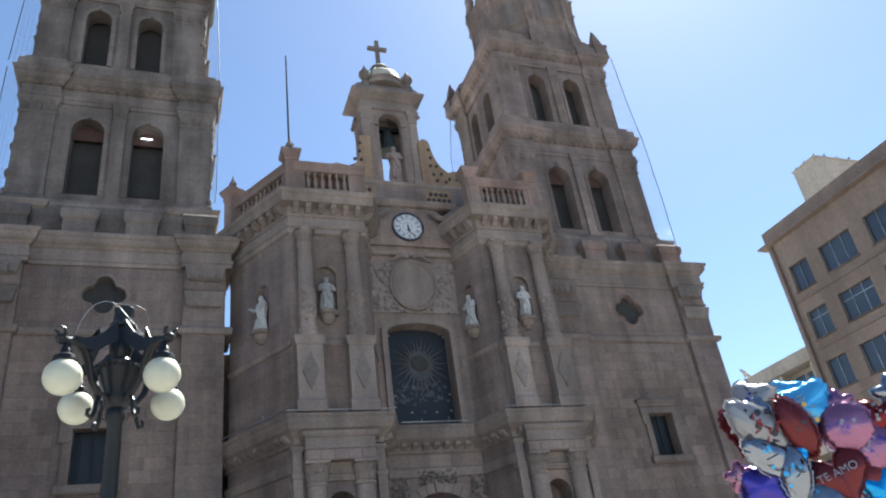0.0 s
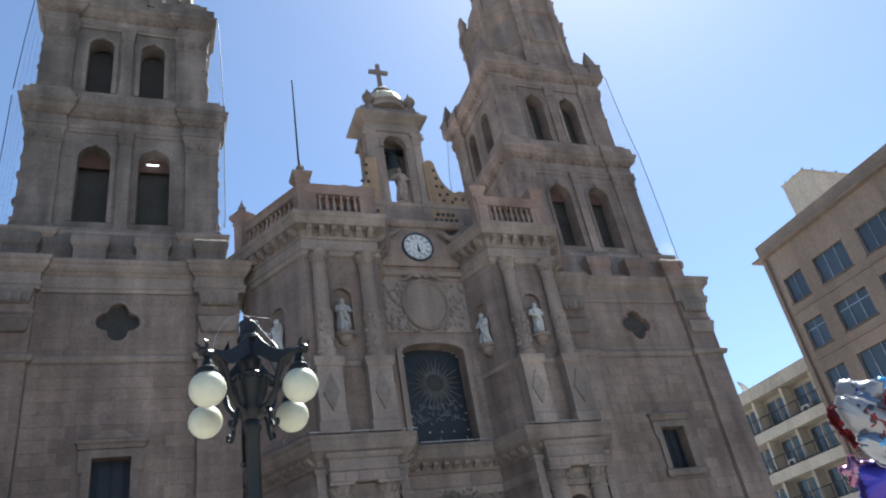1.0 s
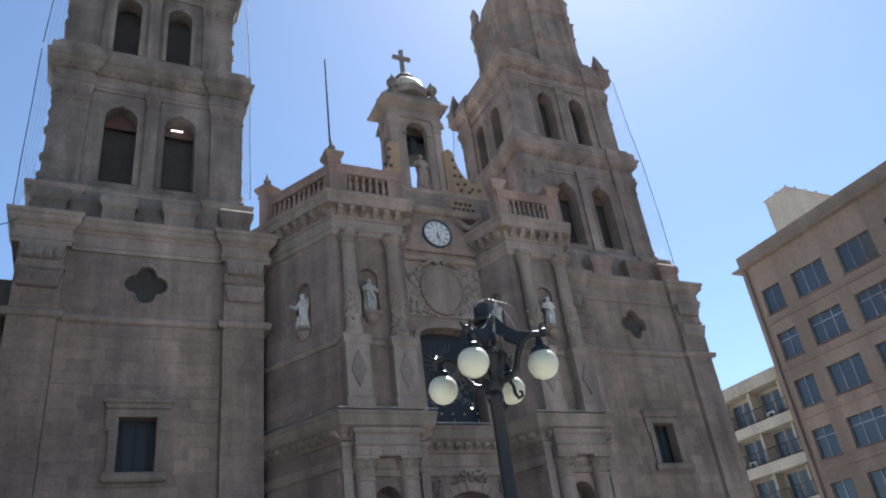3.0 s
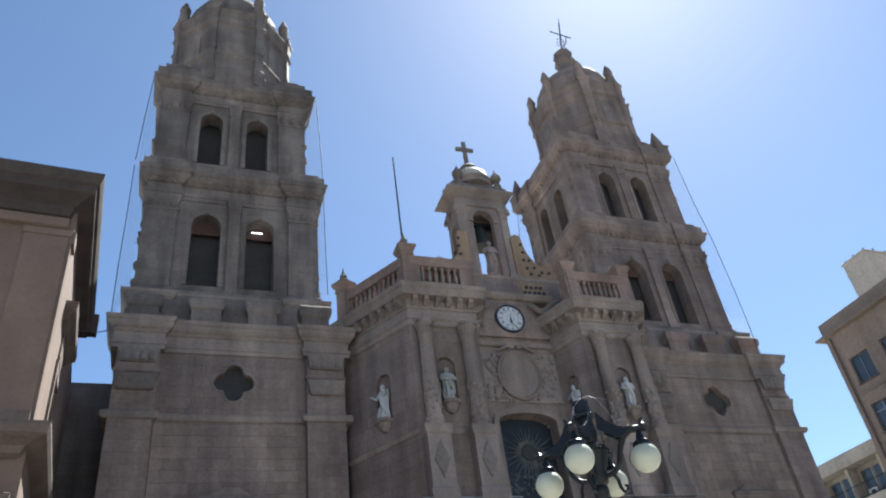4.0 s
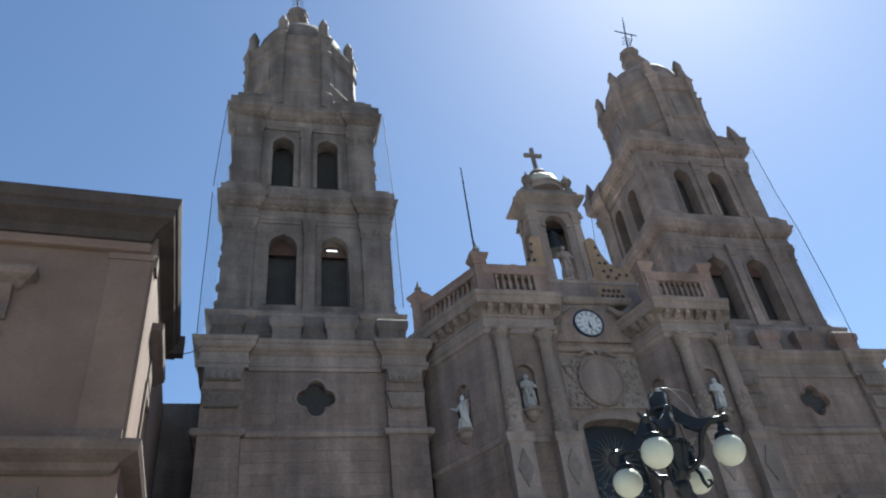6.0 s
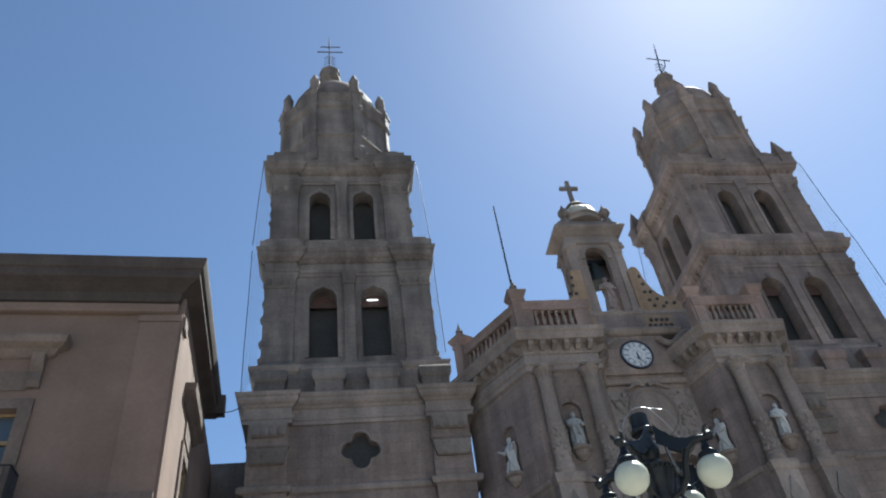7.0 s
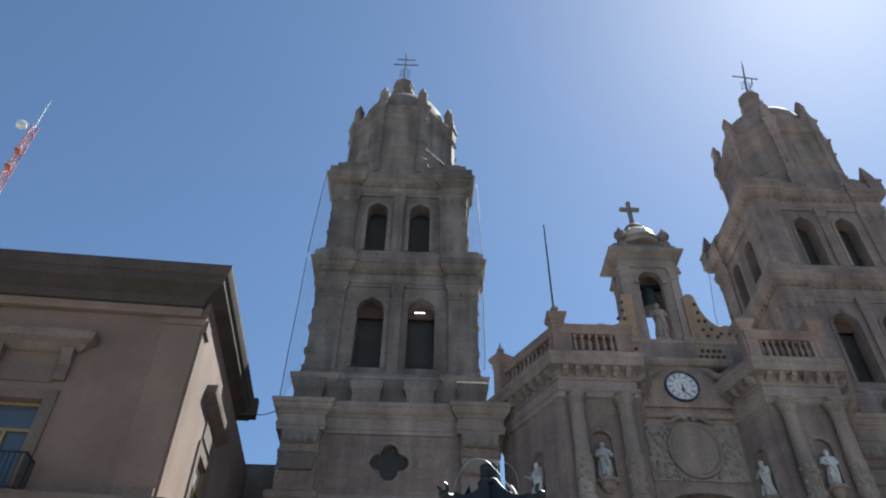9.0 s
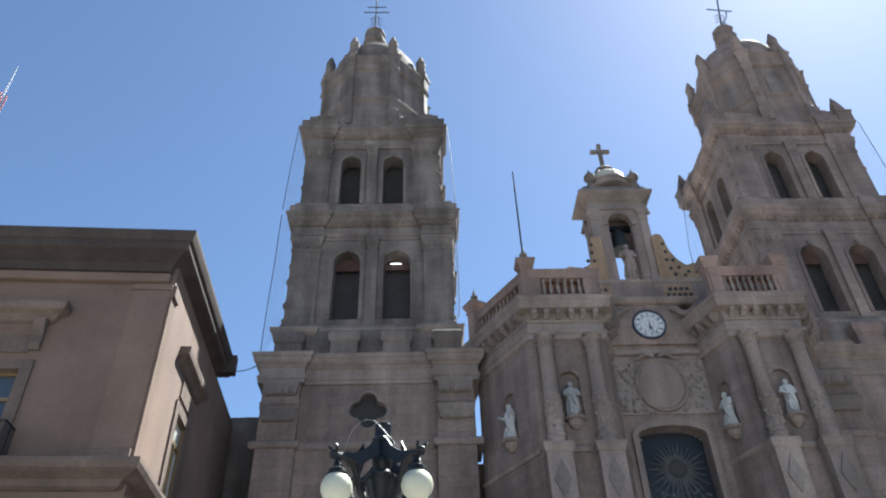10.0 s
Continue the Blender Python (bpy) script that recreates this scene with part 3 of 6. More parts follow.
for i in (0, 1, 2, 4, 5, 6):
    m, w = face(i)
    bm = B()
    vs = mould(bm, rect(w / 2, 0.1, w / 2 - 0.1, 0.1), [(0, 12.4), (0.06, 12.42), (0.1, 12.52), (0.1, 12.6), (0, 12.66)])
    bmesh.ops.transform(bm, matrix=m, verts=vs)
    part("pedestal_band", bm, STONE_TRIM, portal)
# brackets under both cornices
for i in (0, 1, 2, 3, 4, 5, 6):
    m, w = face(i)
    for z, step, d, h in ((18.1, 0.5, 0.46, 0.36), (8.78, 0.42, 0.40, 0.26))[1 if i == 3 else 0:]:
        n = max(2, round(w / step))
        for k in range(n):
            u = w * (k + 0.5) / n
            bm = B()
            vs = rings(bm, [[(u - 0.1, y, zz) for y, zz in ((0.0, z), (-d * 0.5, z + 0.02), (-d, z + h * 0.5), (-d, z + h), (0.0, z + h))], [(u + 0.1, y, zz) for y, zz in ((0.0, z), (-d * 0.5, z + 0.02), (-d, z + h * 0.5), (-d, z + h), (0.0, z + h))]])
            bmesh.ops.transform(bm, matrix=m, verts=vs)
            part("bracket", bm, STONE_TRIM, portal)

# one curled capital leaf, shared by all capitals: it stands at the origin and curls towards +x
LEAF = B()
lay = []
for d in (0.0, -0.025):
    lay.append([[(x + d, w * sg, z) for sg in (-1, 1)] for x, z, w in ((0.02, 0.0, 0.055), (0.04, 0.12, 0.075), (0.07, 0.22, 0.07), (0.13, 0.29, 0.055), (0.17, 0.27, 0.03), (0.165, 0.22, 0.012))])
rings(LEAF, [[a[0], a[1], b[1], b[0]] for a, b in zip(*lay)])
LEAF = mesh_of("capital_leaf", LEAF, STONE_TRIM, True)


def leaf_crown(parent, x, y, z, r, n, size, half=False):
    """A ring of leaves round a capital's bell; half: the front half alone."""
    for k in range(n):
        a = math.pi + math.pi * (k + 0.5) / n if half else 2 * math.pi * (k + 0.5) / n
        ob = new("capital_leaf", LEAF)
        ob.parent = parent
        ob.matrix_basis = Matrix.Translation((x + r * math.cos(a), y + r * math.sin(a), z)) @ Matrix.Rotation(a, 4, "Z") @ Matrix.Scale(size, 4)


# columns on pedestals
SHAFT = [(0.36, 12.6), (0.36, 12.72), (0.40, 12.78), (0.34, 12.9), (0.37, 12.98), (0.30, 13.06)]
SHAFT += [(0.30, 14.4), (0.34, 14.45), (0.34, 14.55), (0.29, 14.6), (0.285, 15.6), (0.26, 16.5), (0.30, 16.55), (0.30, 16.62), (0.25, 16.68), (0.3, 16.85), (0.34, 17.0), (0.42, 17.1), (0.42, 17.2)]
for off in (-5.1, -3.2, 3.2, 5.1):
    x, y = CX + off, 27.5
    bm = B()
    mould(bm, rect(x, y + 0.12, 0.47, 0.42), [(0.06, 9.72), (0.06, 10.1), (0.0, 10.2), (0, 12.2), (0.05, 12.25), (0.1, 12.45), (0.1, 12.58), (0, 12.62)])
    pd = part("pedestal", bm, STONE_TRIM, portal)
    bm = B()
    slab(bm, [(x, 10.5), (x + 0.3, 11.2), (x, 11.95), (x - 0.3, 11.2)], y - 0.36, y - 0.298)
    part("lozenge_panel", bm, CARVED, pd)
    bm = B()
    lathe(bm, SHAFT, (x, y, 0), 18)
    col = part("column", bm, STONE_TRIM, portal, smooth=True)
    bm = B()
    rnd = random.Random(int(off * 10))
    for k in range(34):
        a = rnd.uniform(math.pi, 2 * math.pi)
        ball(bm, (x + 0.29 * math.cos(a), y + 0.29 * math.sin(a), rnd.uniform(13.15, 14.35)), rnd.uniform(0.05, 0.1), 1.2, 6, 4)
    tagged(part("carved_band", bm, CARVED, col), kind="stuff")
    leaf_crown(col, x, y, 16.68, 0.25, 10, 0.85)
    leaf_crown(col, x, y, 16.86, 0.27, 8, 0.8)
    bm = B()
    mould(bm, rect(x, y, 0.34, 0.34), [(0, 17.08), (0.05, 17.1), (0.05, 17.2), (0, 17.22)])
    part("abacus", bm, STONE_TRIM, col)
    # lower order: engaged columns with leafy capitals
    x = CX + math.copysign(3.32 if abs(off) < 4 else 5.0, off)
    bm = B()
    lathe(bm, [(0.46, 1.8), (0.46, 2.0), (0.36, 2.1), (0.36, 4.0), (0.33, 7.2), (0.38, 7.25), (0.38, 7.32), (0.32, 7.36), (0.32, 7.6), (0.37, 7.85), (0.40, 7.95)], (x, 27.62, 0), 18)
    low = part("lower_column", bm, STONE_TRIM, portal, smooth=True)
    leaf_crown(low, x, 27.62, 7.38, 0.32, 7, 1.0, True)
    leaf_crown(low, x, 27.62, 7.6, 0.33, 6, 1.05, True)
    bm = B()
    mould(bm, rect(x, 27.62, 0.38, 0.36), [(0, 7.93), (0.05, 7.96), (0.05, 8.04), (0, 8.05)])
    part("abacus", bm, STONE_TRIM, low)

# entablature that steps forward over each pair of lower columns, and the frame of the niche between them
for bx in (CX - 4.16, CX + 4.16):
    bm = B()
    mould(bm, rect(bx, 27.55, 1.22, 0.26), [(0, 8.05), (0, 8.42), (0.05, 8.44), (0.05, 8.5), (0, 8.52), (0, 8.84), (0.06, 8.86), (0.1, 8.95), (0.1, 9.05)])
    res = part("forward_entablature", bm, STONE_TRIM, portal)
    for k in range(5):
        bm = B()
        w = 0.468
        u = bx - 1.19 + (w + 0.01) * k
        rings(bm, [[(u + e, y, 8.07 + e), (u + w - e, y, 8.07 + e), (u + w - e, y, 8.40 - e), (u + e, y, 8.40 - e)] for e, y in ((0, 27.3), (0, 27.27), (0.015, 27.258))])
        part("architrave_block", bm, STONE_PLAIN, res)
    bm = B()
    for s0, s1, z0, z1, y0 in ((-0.66, 0.66, 7.42, 7.52, 27.6), (-0.6, 0.6, 7.52, 7.62, 27.56), (-0.5, 0.5, 7.66, 7.98, 27.66), (-0.68, -0.54, 4.6, 7.4, 27.66), (0.54, 0.68, 4.6, 7.4, 27.66)):
        box(bm, bx + s0, bx + s1, y0, 27.747, z0, z1)
    part("niche_frame", bm, STONE_TRIM, portal)
    for sx in (-1, 1):                # plain piers that flank the pair
        bm = B()
        mould(bm, rect(bx + sx * 1.46, 27.75, 0.16, 0.16), [(0.05, 1.8), (0.05, 2.1), (0, 2.15), (0, 7.5), (0.04, 7.55), (0.04, 7.7), (0, 7.74), (0, 8.4), (0.06, 8.5), (0.06, 8.62)])
        part("flanking_pier", bm, STONE_TRIM, portal)

# door arch of cut stones, with carved spandrels and a carved crest
for k in range(15):
    bm = B()
    a0, a1 = math.pi * (k + 0.03) / 15, math.pi * (k + 0.97) / 15
    r1 = 1.98 if k == 7 else 1.86
    slab(bm, [(CX + r * math.cos(a), 5.7 + r * math.sin(a)) for r, a in ((1.5, a0), (r1, a0), (r1, (a0 + a1) / 2), (r1, a1), (1.5, a1))], 29.38 if k == 7 else 29.42, 29.49)
    part("arch_stone", bm, STONE_TRIM, portal)
bm = B()
rnd = random.Random(77)
for cx0, cz0, rx, rz, n in ((CX - 0.05, 7.72, 0.75, 0.22, 60), (CX - 1.6, 7.35, 0.32, 0.42, 46), (CX + 1.6, 7.35, 0.32, 0.42, 46)):
    for k in range(n):
        u, v = rnd.uniform(-1, 1), rnd.uniform(-1, 1)
        p = Vector((cx0 + u * rx, 29.44, cz0 + v * rz))
        q = p + Vector((rnd.uniform(-0.12, 0.12), -0.06, rnd.uniform(-0.02, 0.14)))
        tube(bm, [p, (p + q) / 2 + Vector((0.04, -0.05, 0)), q], [0.03, 0.05, 0.015], 5)
tagged(part("door_carving", bm, CARVED, portal), kind="stuff")

# great window with a sunburst grille
WX = CX - 0.1
bm = B()
box(bm, WX - 1.45, WX + 1.45, 30.1, 30.15, 9.7, 14.2)
win = part("great_window", bm, GLASS_DARK, portal, "dark window with a carved sunburst")
SX, SZ = 13.0, 12.6                # middle of the sunburst
for k in range(56):
    a = 2 * math.pi * k / 56
    c, sn = math.cos(a), math.sin(a)
    r1 = (1.35, 0.8, 1.15, 0.7)[k % 4] * (0.8 if sn > 0.5 else 1.0)
    x1, z1 = SX + r1 * c, SZ + r1 * sn * 1.15
    x1 = max(SX - 1.3, min(SX + 1.2, x1))
    nx, nz = -sn, c
    bm = B()
    rings(bm, [[(px + nx * w, y, pz + nz * w) for w, y in ((-h, 30.06), (0, 30.06 - d), (h, 30.06))] for px, pz, h, d in ((SX + 0.33 * c, SZ + 0.33 * sn, 0.017, 0.03), ((SX + 0.33 * c + x1) / 2, (SZ + 0.33 * sn + z1) / 2, 0.028, 0.05), (x1, z1, 0.004, 0.01))])
    part("sun_ray", bm, RELIEF, win)
bm = B()
lathe(bm, [(0.36, 0), (0.37, 0.05), (0.3, 0.09), (0.05, 0.1)], (0, 0, 0), 20, pose(SX, 30.07, SZ, 90))
part("sun_disc", bm, DARK, win)
bm = B()
rnd = random.Random(31)
for k in range(54):                 # curling tendrils carved below the sun
    u, v = SX + rnd.uniform(-1.15, 1.1), rnd.uniform(10.85, 11.75)
    a0, r = rnd.uniform(0, 6.28), rnd.uniform(0.06, 0.13)
    tube(bm, [(u + r * math.cos(a0 + t * 0.8) * (1 - t * 0.12), 30.06, v + r * math.sin(a0 + t * 0.8) * (1 - t * 0.12)) for t in range(6)], [0.012, 0.018, 0.02, 0.018, 0.014, 0.006], 4)
tagged(part("carved_tendril", bm, RELIEF, win), kind="stuff")
for x, z in ((-1.22, 13.85), (1.05, 13.95), (1.2, 13.8), (-1.2, 11.2), (1.18, 11.25), (-1.22, 10.75), (-0.55, 10.5), (-0.02, 10.5), (0.52, 10.5), (1.15, 10.55)):
    bm = B()
    ball(bm, (SX + x, 30.06, z), 0.045, 1, 8, 6)
    part("stud", bm, MARBLE, win)
bm = B()
arc = [(1.38 * math.cos(math.pi * k / 12), 13.75 + 0.39 * math.sin(math.pi * k / 12)) for k in range(13)]
arc2 = [(1.62 * math.cos(math.pi * k / 12), 13.75 + 0.66 * math.sin(math.pi * k / 12)) for k in range(13)]
for k in range(12):
    slab(bm, [(WX + arc[k][0], arc[k][1]), (WX + arc2[k][0], arc2[k][1]), (WX + arc2[k + 1][0], arc2[k + 1][1]), (WX + arc[k + 1][0], arc[k + 1][1])], 29.36, 29.498)
for s in (-1, 1):
    box(bm, *sorted((WX + s * 1.38, WX + s * 1.62)), 29.36, 29.498, 9.75, 13.75)
part("window_surround", bm, STONE_TRIM, win)

# relief panel with an oval medallion over the window
bm = B()
box(bm, WX - 1.95, WX + 1.95, 29.42, 29.498, 14.65, 17.1)
panel = part("relief_panel", bm, CARVED, portal)
bm = B()
rnd = random.Random(5)
for k in range(240):
    u, v = rnd.uniform(-1.9, 1.9), rnd.uniform(14.7, 17.05)
    if (u / 1.1) ** 2 + ((v - 15.95) / 1.25) ** 2 > 1:
        ball(bm, (WX + u, 29.42, v), rnd.uniform(0.05, 0.12), rnd.uniform(0.7, 1.4), 6, 4)
tagged(part("foliage_relief", bm, CARVED, panel), kind="stuff")
bm = B()
rings(bm, [[(WX + rx * math.cos(2 * math.pi * k / 32), y, 15.95 + rz * math.sin(2 * math.pi * k / 32)) for k in range(32)] for rx, rz, y in ((1.1, 1.25, 29.42), (1.08, 1.23, 29.28), (0.98, 1.13, 29.24), (0.9, 1.05, 29.34))])
part("medallion", bm, STONE_TRIM, panel, smooth=True)
bm = B()
for s in (-1, 1):
    pts = [(WX + s * (0.1 + 0.16 * k), 29.3, 17.25 + 0.14 * math.sin(k * 0.9)) for k in range(7)]
    tube(bm, pts, [0.09, 0.1, 0.09, 0.08, 0.07, 0.05, 0.03], 8)
part("ribbon", bm, STONE_TRIM, panel)
bm = B()
mould(bm, rect(CX, 29.6, 1.9, 0.2), [(0, 17.4), (0.06, 17.45), (0.1, 17.6), (0, 17.66)])
part("panel_cornice", bm, STONE_TRIM, panel)

# pediment wall that carries the clock, with scrolled shoulders
bm = B()
slab(bm, [(CX - 1.95, 17.9), (CX + 1.95, 17.9), (CX + 1.95, 19.3), (CX + 1.4, 19.9), (CX - 1.4, 19.9), (CX - 1.95, 19.3)], 29.36, 29.9)
part("clock_wall", bm, STONE, portal)
for s in (-1, 1):
    bm = B()
    pts = []
    for k in range(15):
        t = k / 14
        pts.append((CX + s * (2.5 - 1.55 * t), 29.05, 19.55 + 0.22 * math.cos(t * 5.5) - 0.15 * t))
    tube(bm, pts, [0.2 - 0.08 * k / 14 for k in range(15)], 8)
    part("scroll", bm, STONE_TRIM, portal)
bm = B()
mould(bm, rect(CX, 29.7, 2.2, 0.4), [(0, 19.9), (0.1, 19.95), (0.2, 20.1), (0.2, 20.22), (0, 20.3)])
part("clock_cornice", bm, STONE_TRIM, portal)

# niche backs and brackets
for i, (u, h, sill, spring) in NICHES.items():
    m, w = face(i)
    bm = B()
    slab(bm, [(u - h - 0.1, sill - 0.1), (u + h + 0.1, sill - 0.1), (u + h + 0.1, spring + h + 0.1), (u - h - 0.1, spring + h + 0.1)], 0.16, 0.3, m)
    part("niche_back", bm, STONE, portal)
    bm = B()
    vs = lathe(bm, [(0.1, -0.45), (0.26, -0.3), (0.3, -0.12), (0.42, -0.06), (0.42, 0.05)], (u, -0.05, sill - 0.06), 12)
    bmesh.ops.transform(bm, matrix=m, verts=vs)
    part("niche_bracket", bm, STONE_TRIM, portal)
    arc = [(u + (h + a) * math.cos(math.pi * k / 10), spring + (h + a) * math.sin(math.pi * k / 10)) for a in (0.0, 0.13) for k in range(11)]
    for k in range(10):
        bm = B()
        slab(bm, [arc[k], arc[11 + k], arc[12 + k], arc[k + 1]], -0.03, -0.003, m)
        part("arch_stone", bm, STONE, portal)


def statue(m, h, lean, arm, label, mat=MARBLE):
    """A robed marble figure in plain folds."""
    bm = B()
    rows = [(0.29, 0.0), (0.29, 0.05), (0.2, 0.055), (0.24, 0.1), (0.21, 0.22), (0.2, 0.36), (0.19, 0.48), (0.2, 0.6), (0.225, 0.7), (0.22, 0.77), (0.15, 0.82), (0.075, 0.845), (0.06, 0.87)]
    loops = []
    for j, (r, z) in enumerate(rows):
        ring = []
        for k in range(20):
            a = 2 * math.pi * k / 20
            fold = 1 + (0.2 * math.sin(4 * a + 7 * z) + 0.12 * math.sin(7 * a - 6 * z)) * (1 if 0.05 < z < 0.8 else 0.2)
            ring.append((r * fold * math.cos(a) + lean * math.sin(z * 3), r * 0.75 * fold * math.sin(a), z * h))
        loops.append(ring)
    rings(bm, loops)
    hx = lean * math.sin(2.6)
    ball(bm, (hx, -0.03, 0.92 * h), 0.105, 1.2, 12, 8)
    ball(bm, (hx, -0.08, 0.89 * h), 0.075, 1.3, 8, 6)
    for s in (-1, 1):
        tube(bm, [(hx + s * 0.2, 0, 0.78 * h), (s * 0.29, -0.08, 0.63 * h), (s * arm[0], -0.24, arm[1] * h)], [0.085, 0.08, 0.05], 8)
    for k in range(5):              # mantle folds
        tube(bm, [(hx - 0.2 + 0.03 * k, -0.1, (0.76 - 0.03 * k) * h), (0.02 * k, -0.22, (0.58 - 0.05 * k) * h), (0.22, -0.12, (0.46 - 0.08 * k) * h)], [0.03, 0.045, 0.025], 6)
    tube(bm, [(-0.12, -0.14, 0.36 * h), (-0.14, -0.2, 0.16 * h), (-0.15, -0.22, 0.06 * h)], [0.04, 0.05, 0.06], 6)
    tube(bm, [(0.08, -0.16, 0.3 * h), (0.06, -0.2, 0.14 * h), (0.05, -0.2, 0.06 * h)], [0.03, 0.04, 0.045], 6)
    bmesh.ops.transform(bm, matrix=m, verts=bm.verts[:])
    ob = part("statue", bm, mat, None, smooth=True)
    mod = ob.modifiers.new("blend", "REMESH")
    mod.mode, mod.voxel_size, mod.use_smooth_shade = "VOXEL", 0.024, True
    return tagged(ob, label, "statue", "saint statues")


for i, lean, arm, h, label in ((0, 0.06, (0.5, 0.72), 1.55, "white marble saint statue with raised arm in a niche"), (1, -0.05, (0.12, 0.6), 1.5, "white marble saint statue standing in a niche"),
                               (4, 0.04, (0.15, 0.56), 1.5, "weathered white marble saint statue in a side niche"), (5, 0.07, (0.1, 0.55), 1.5, "white marble saint statue standing in a niche")):
    u, hw, sill, spring = NICHES[i]
    m, w = face(i)
    statue(m @ Matrix.Translation((u, -0.06, sill - 0.01)), h, lean, arm, label)
for i in (5,):
    m, w = face(i)
    statue(m @ Matrix.Translation((w / 2, 0.25, 4.69)), 1.6, 0.04, (0.15, 0.6), "grey-white marble saint statue in a lower niche")

# ---- clock ----
clock = thing("clock", (13.0, 29.3, 18.2), "round white clock with dark numerals on the church front", "clock")
CM = pose(12.95, 29.34, 18.86, 90)
bm = B()
lathe(bm, [(0.74, 0), (0.74, 0.1), (0.69, 0.12), (0.66, 0.06)], (0, 0, 0), 40, CM)
part("bezel", bm, CLOCK_DARK, clock, smooth=True)
bm = B()
lathe(bm, [(0.665, 0.0), (0.665, 0.075), (0.3, 0.08), (0.02, 0.08)], (0, 0, 0), 40, CM)
dial = part("dial", bm, CLOCK_WHITE, clock)
for k in range(12):
    bm = B()
    a = 2 * math.pi * k / 12
    for d in (-0.045, 0.0, 0.045)[: 3 if k % 3 else 2]:
        vs = box(bm, d - 0.010, d + 0.010, 0.43, 0.59, 0.078, 0.086)
    bmesh.ops.transform(bm, matrix=CM @ pose(0, 0, 0, 0, 0, -30 * k), verts=bm.verts[:])
    part("numeral", bm, CLOCK_DARK, dial)
bm = B()
for r0, r1 in ((0.625, 0.645), (0.385, 0.395), (0.2, 0.212)):
    rings(bm, [[(r * math.cos(2 * math.pi * k / 40), r * math.sin(2 * math.pi * k / 40), z) for k in range(40)] for r, z in ((r0, 0.079), (r0, 0.085), (r1, 0.085), (r1, 0.079))], cap=False)
bmesh.ops.transform(bm, matrix=CM, verts=bm.verts[:])
part("minute_ring", bm, CLOCK_DARK, dial)
for ang, ln, wd, zz in ((178, 0.36, 0.05, 0.088), (-164, 0.52, 0.032, 0.096)):
    bm = B()
    rings(bm, [[(-wd / 2, -0.1, z), (wd / 2, -0.1, z), (wd * 0.8, ln * 0.6, z), (0, ln, z), (-wd * 0.8, ln * 0.6, z)] for z in (zz, zz + 0.006)])
    bmesh.ops.transform(bm, matrix=CM @ pose(0, 0, 0, 0, 0, ang), verts=bm.verts[:])
    part("hand_pointer", bm, CLOCK_DARK, clock)

# ---- balustrades on the portal's roof ----
BAL = [(0.09, 0), (0.09, 0.06), (0.05, 0.11), (0.075, 0.2), (0.1, 0.33), (0.09, 0.43), (0.055, 0.6), (0.05, 0.72), (0.08, 0.79), (0.09, 0.84)]
bm = B()
lathe(bm, BAL, (0, 0, 0), 10)
BALUSTER = mesh_of("baluster", bm, STONE_TRIM, True)


def balustrade(p, q, spans, label):
    """A run from p to q; spans of open balusters along it, the rest solid."""
    m = along(p, q)
    w = (Vector(q) - Vector(p)).length
    t = thing("balustrade", (*p, 19.08), label, "balustrade", "roof balustrades")
    bm = B()
    vs = box(bm, 0, w, -0.02, 0.36, 19.06, 19.32)
    bmesh.ops.transform(bm, matrix=m, verts=vs)
    part("plinth", bm, PINK, t)
    bm = B()
    vs = mould(bm, rect(w / 2, 0.17, w / 2, 0.17), [(0, 20.16), (0.03, 20.2), (0.03, 20.4), (0.06, 20.5), (0.06, 20.62), (0, 20.66)])
    bmesh.ops.transform(bm, matrix=m, verts=vs)
    part("top_rail", bm, PINK, t)
    edges = [0.0] + [v for s in spans for v in s] + [w]
    for a0, a1 in zip(edges[::2], edges[1::2]):
        bm = B()
        vs = box(bm, a0, a1, 0.02, 0.32, 19.32, 20.16)
        bmesh.ops.transform(bm, matrix=m, verts=vs)
        part("solid_panel", bm, PINK, t)
    bm = B()
    vs = box(bm, 0, w, 0.42, 0.55, 19.06, 20.3)
    bmesh.ops.transform(bm, matrix=m, verts=vs)
    part("backing_wall", bm, BRICK_RED, t)
    for a0, a1 in spans:
        n = max(2, round((a1 - a0) / 0.29))
        for k in range(n):
            ob = new("baluster", BALUSTER)
            ob.parent = t
            ob.matrix_parent_inverse = Matrix.Translation(-t.location)
            ob.matrix_basis = m @ Matrix.Translation((a0 + (a1 - a0) * (k + 0.5) / n, 0.17, 19.32))
    return t


balustrade((5.3, 31.2), (7.35, 27.6), [(0.45, 3.75)], "red-brown stone balustrade along the canted roof edge")
balustrade((7.6, 27.5), (10.6, 27.5), [(0.45, 2.3)], "red-brown stone balustrade over the canted bay")
balustrade((15.45, 27.5), (18.5, 27.5), [(0.5, 2.7)], "red-brown stone balustrade over the second bay")


def roof_pedestal(x, y, turn, finial, label):
    t = thing("roof_pedestal", (x, y, 19.08), label, "pedestal", "roof pedestals")
    m = Matrix.Translation((x, y, 0)) @ pose(0, 0, 0, 0, 0, turn)
    bm = B()
    vs = mould(bm, rect(0, 0, 0.26, 0.26), [(0, 19.06), (0, 20.62), (0.05, 20.66), (0.05, 20.76), (0, 20.8), (0.1, 20.95), (0.16, 21.1), (0.16, 21.2), (0, 21.26)])
    bmesh.ops.transform(bm, matrix=m, verts=vs)
    part("block", bm, PINK, t)
    if finial:
        bm = B()
        lathe(bm, [(0.17, 21.24), (0.18, 21.33), (0.09, 21.4), (0.17, 21.52), (0.18, 21.63), (0.08, 21.73), (0.09, 21.8), (0.05, 21.9), (0.01, 22.1)], (x, y, 0), 12)
        part("finial", bm, STONE_DARK, t)
    return t


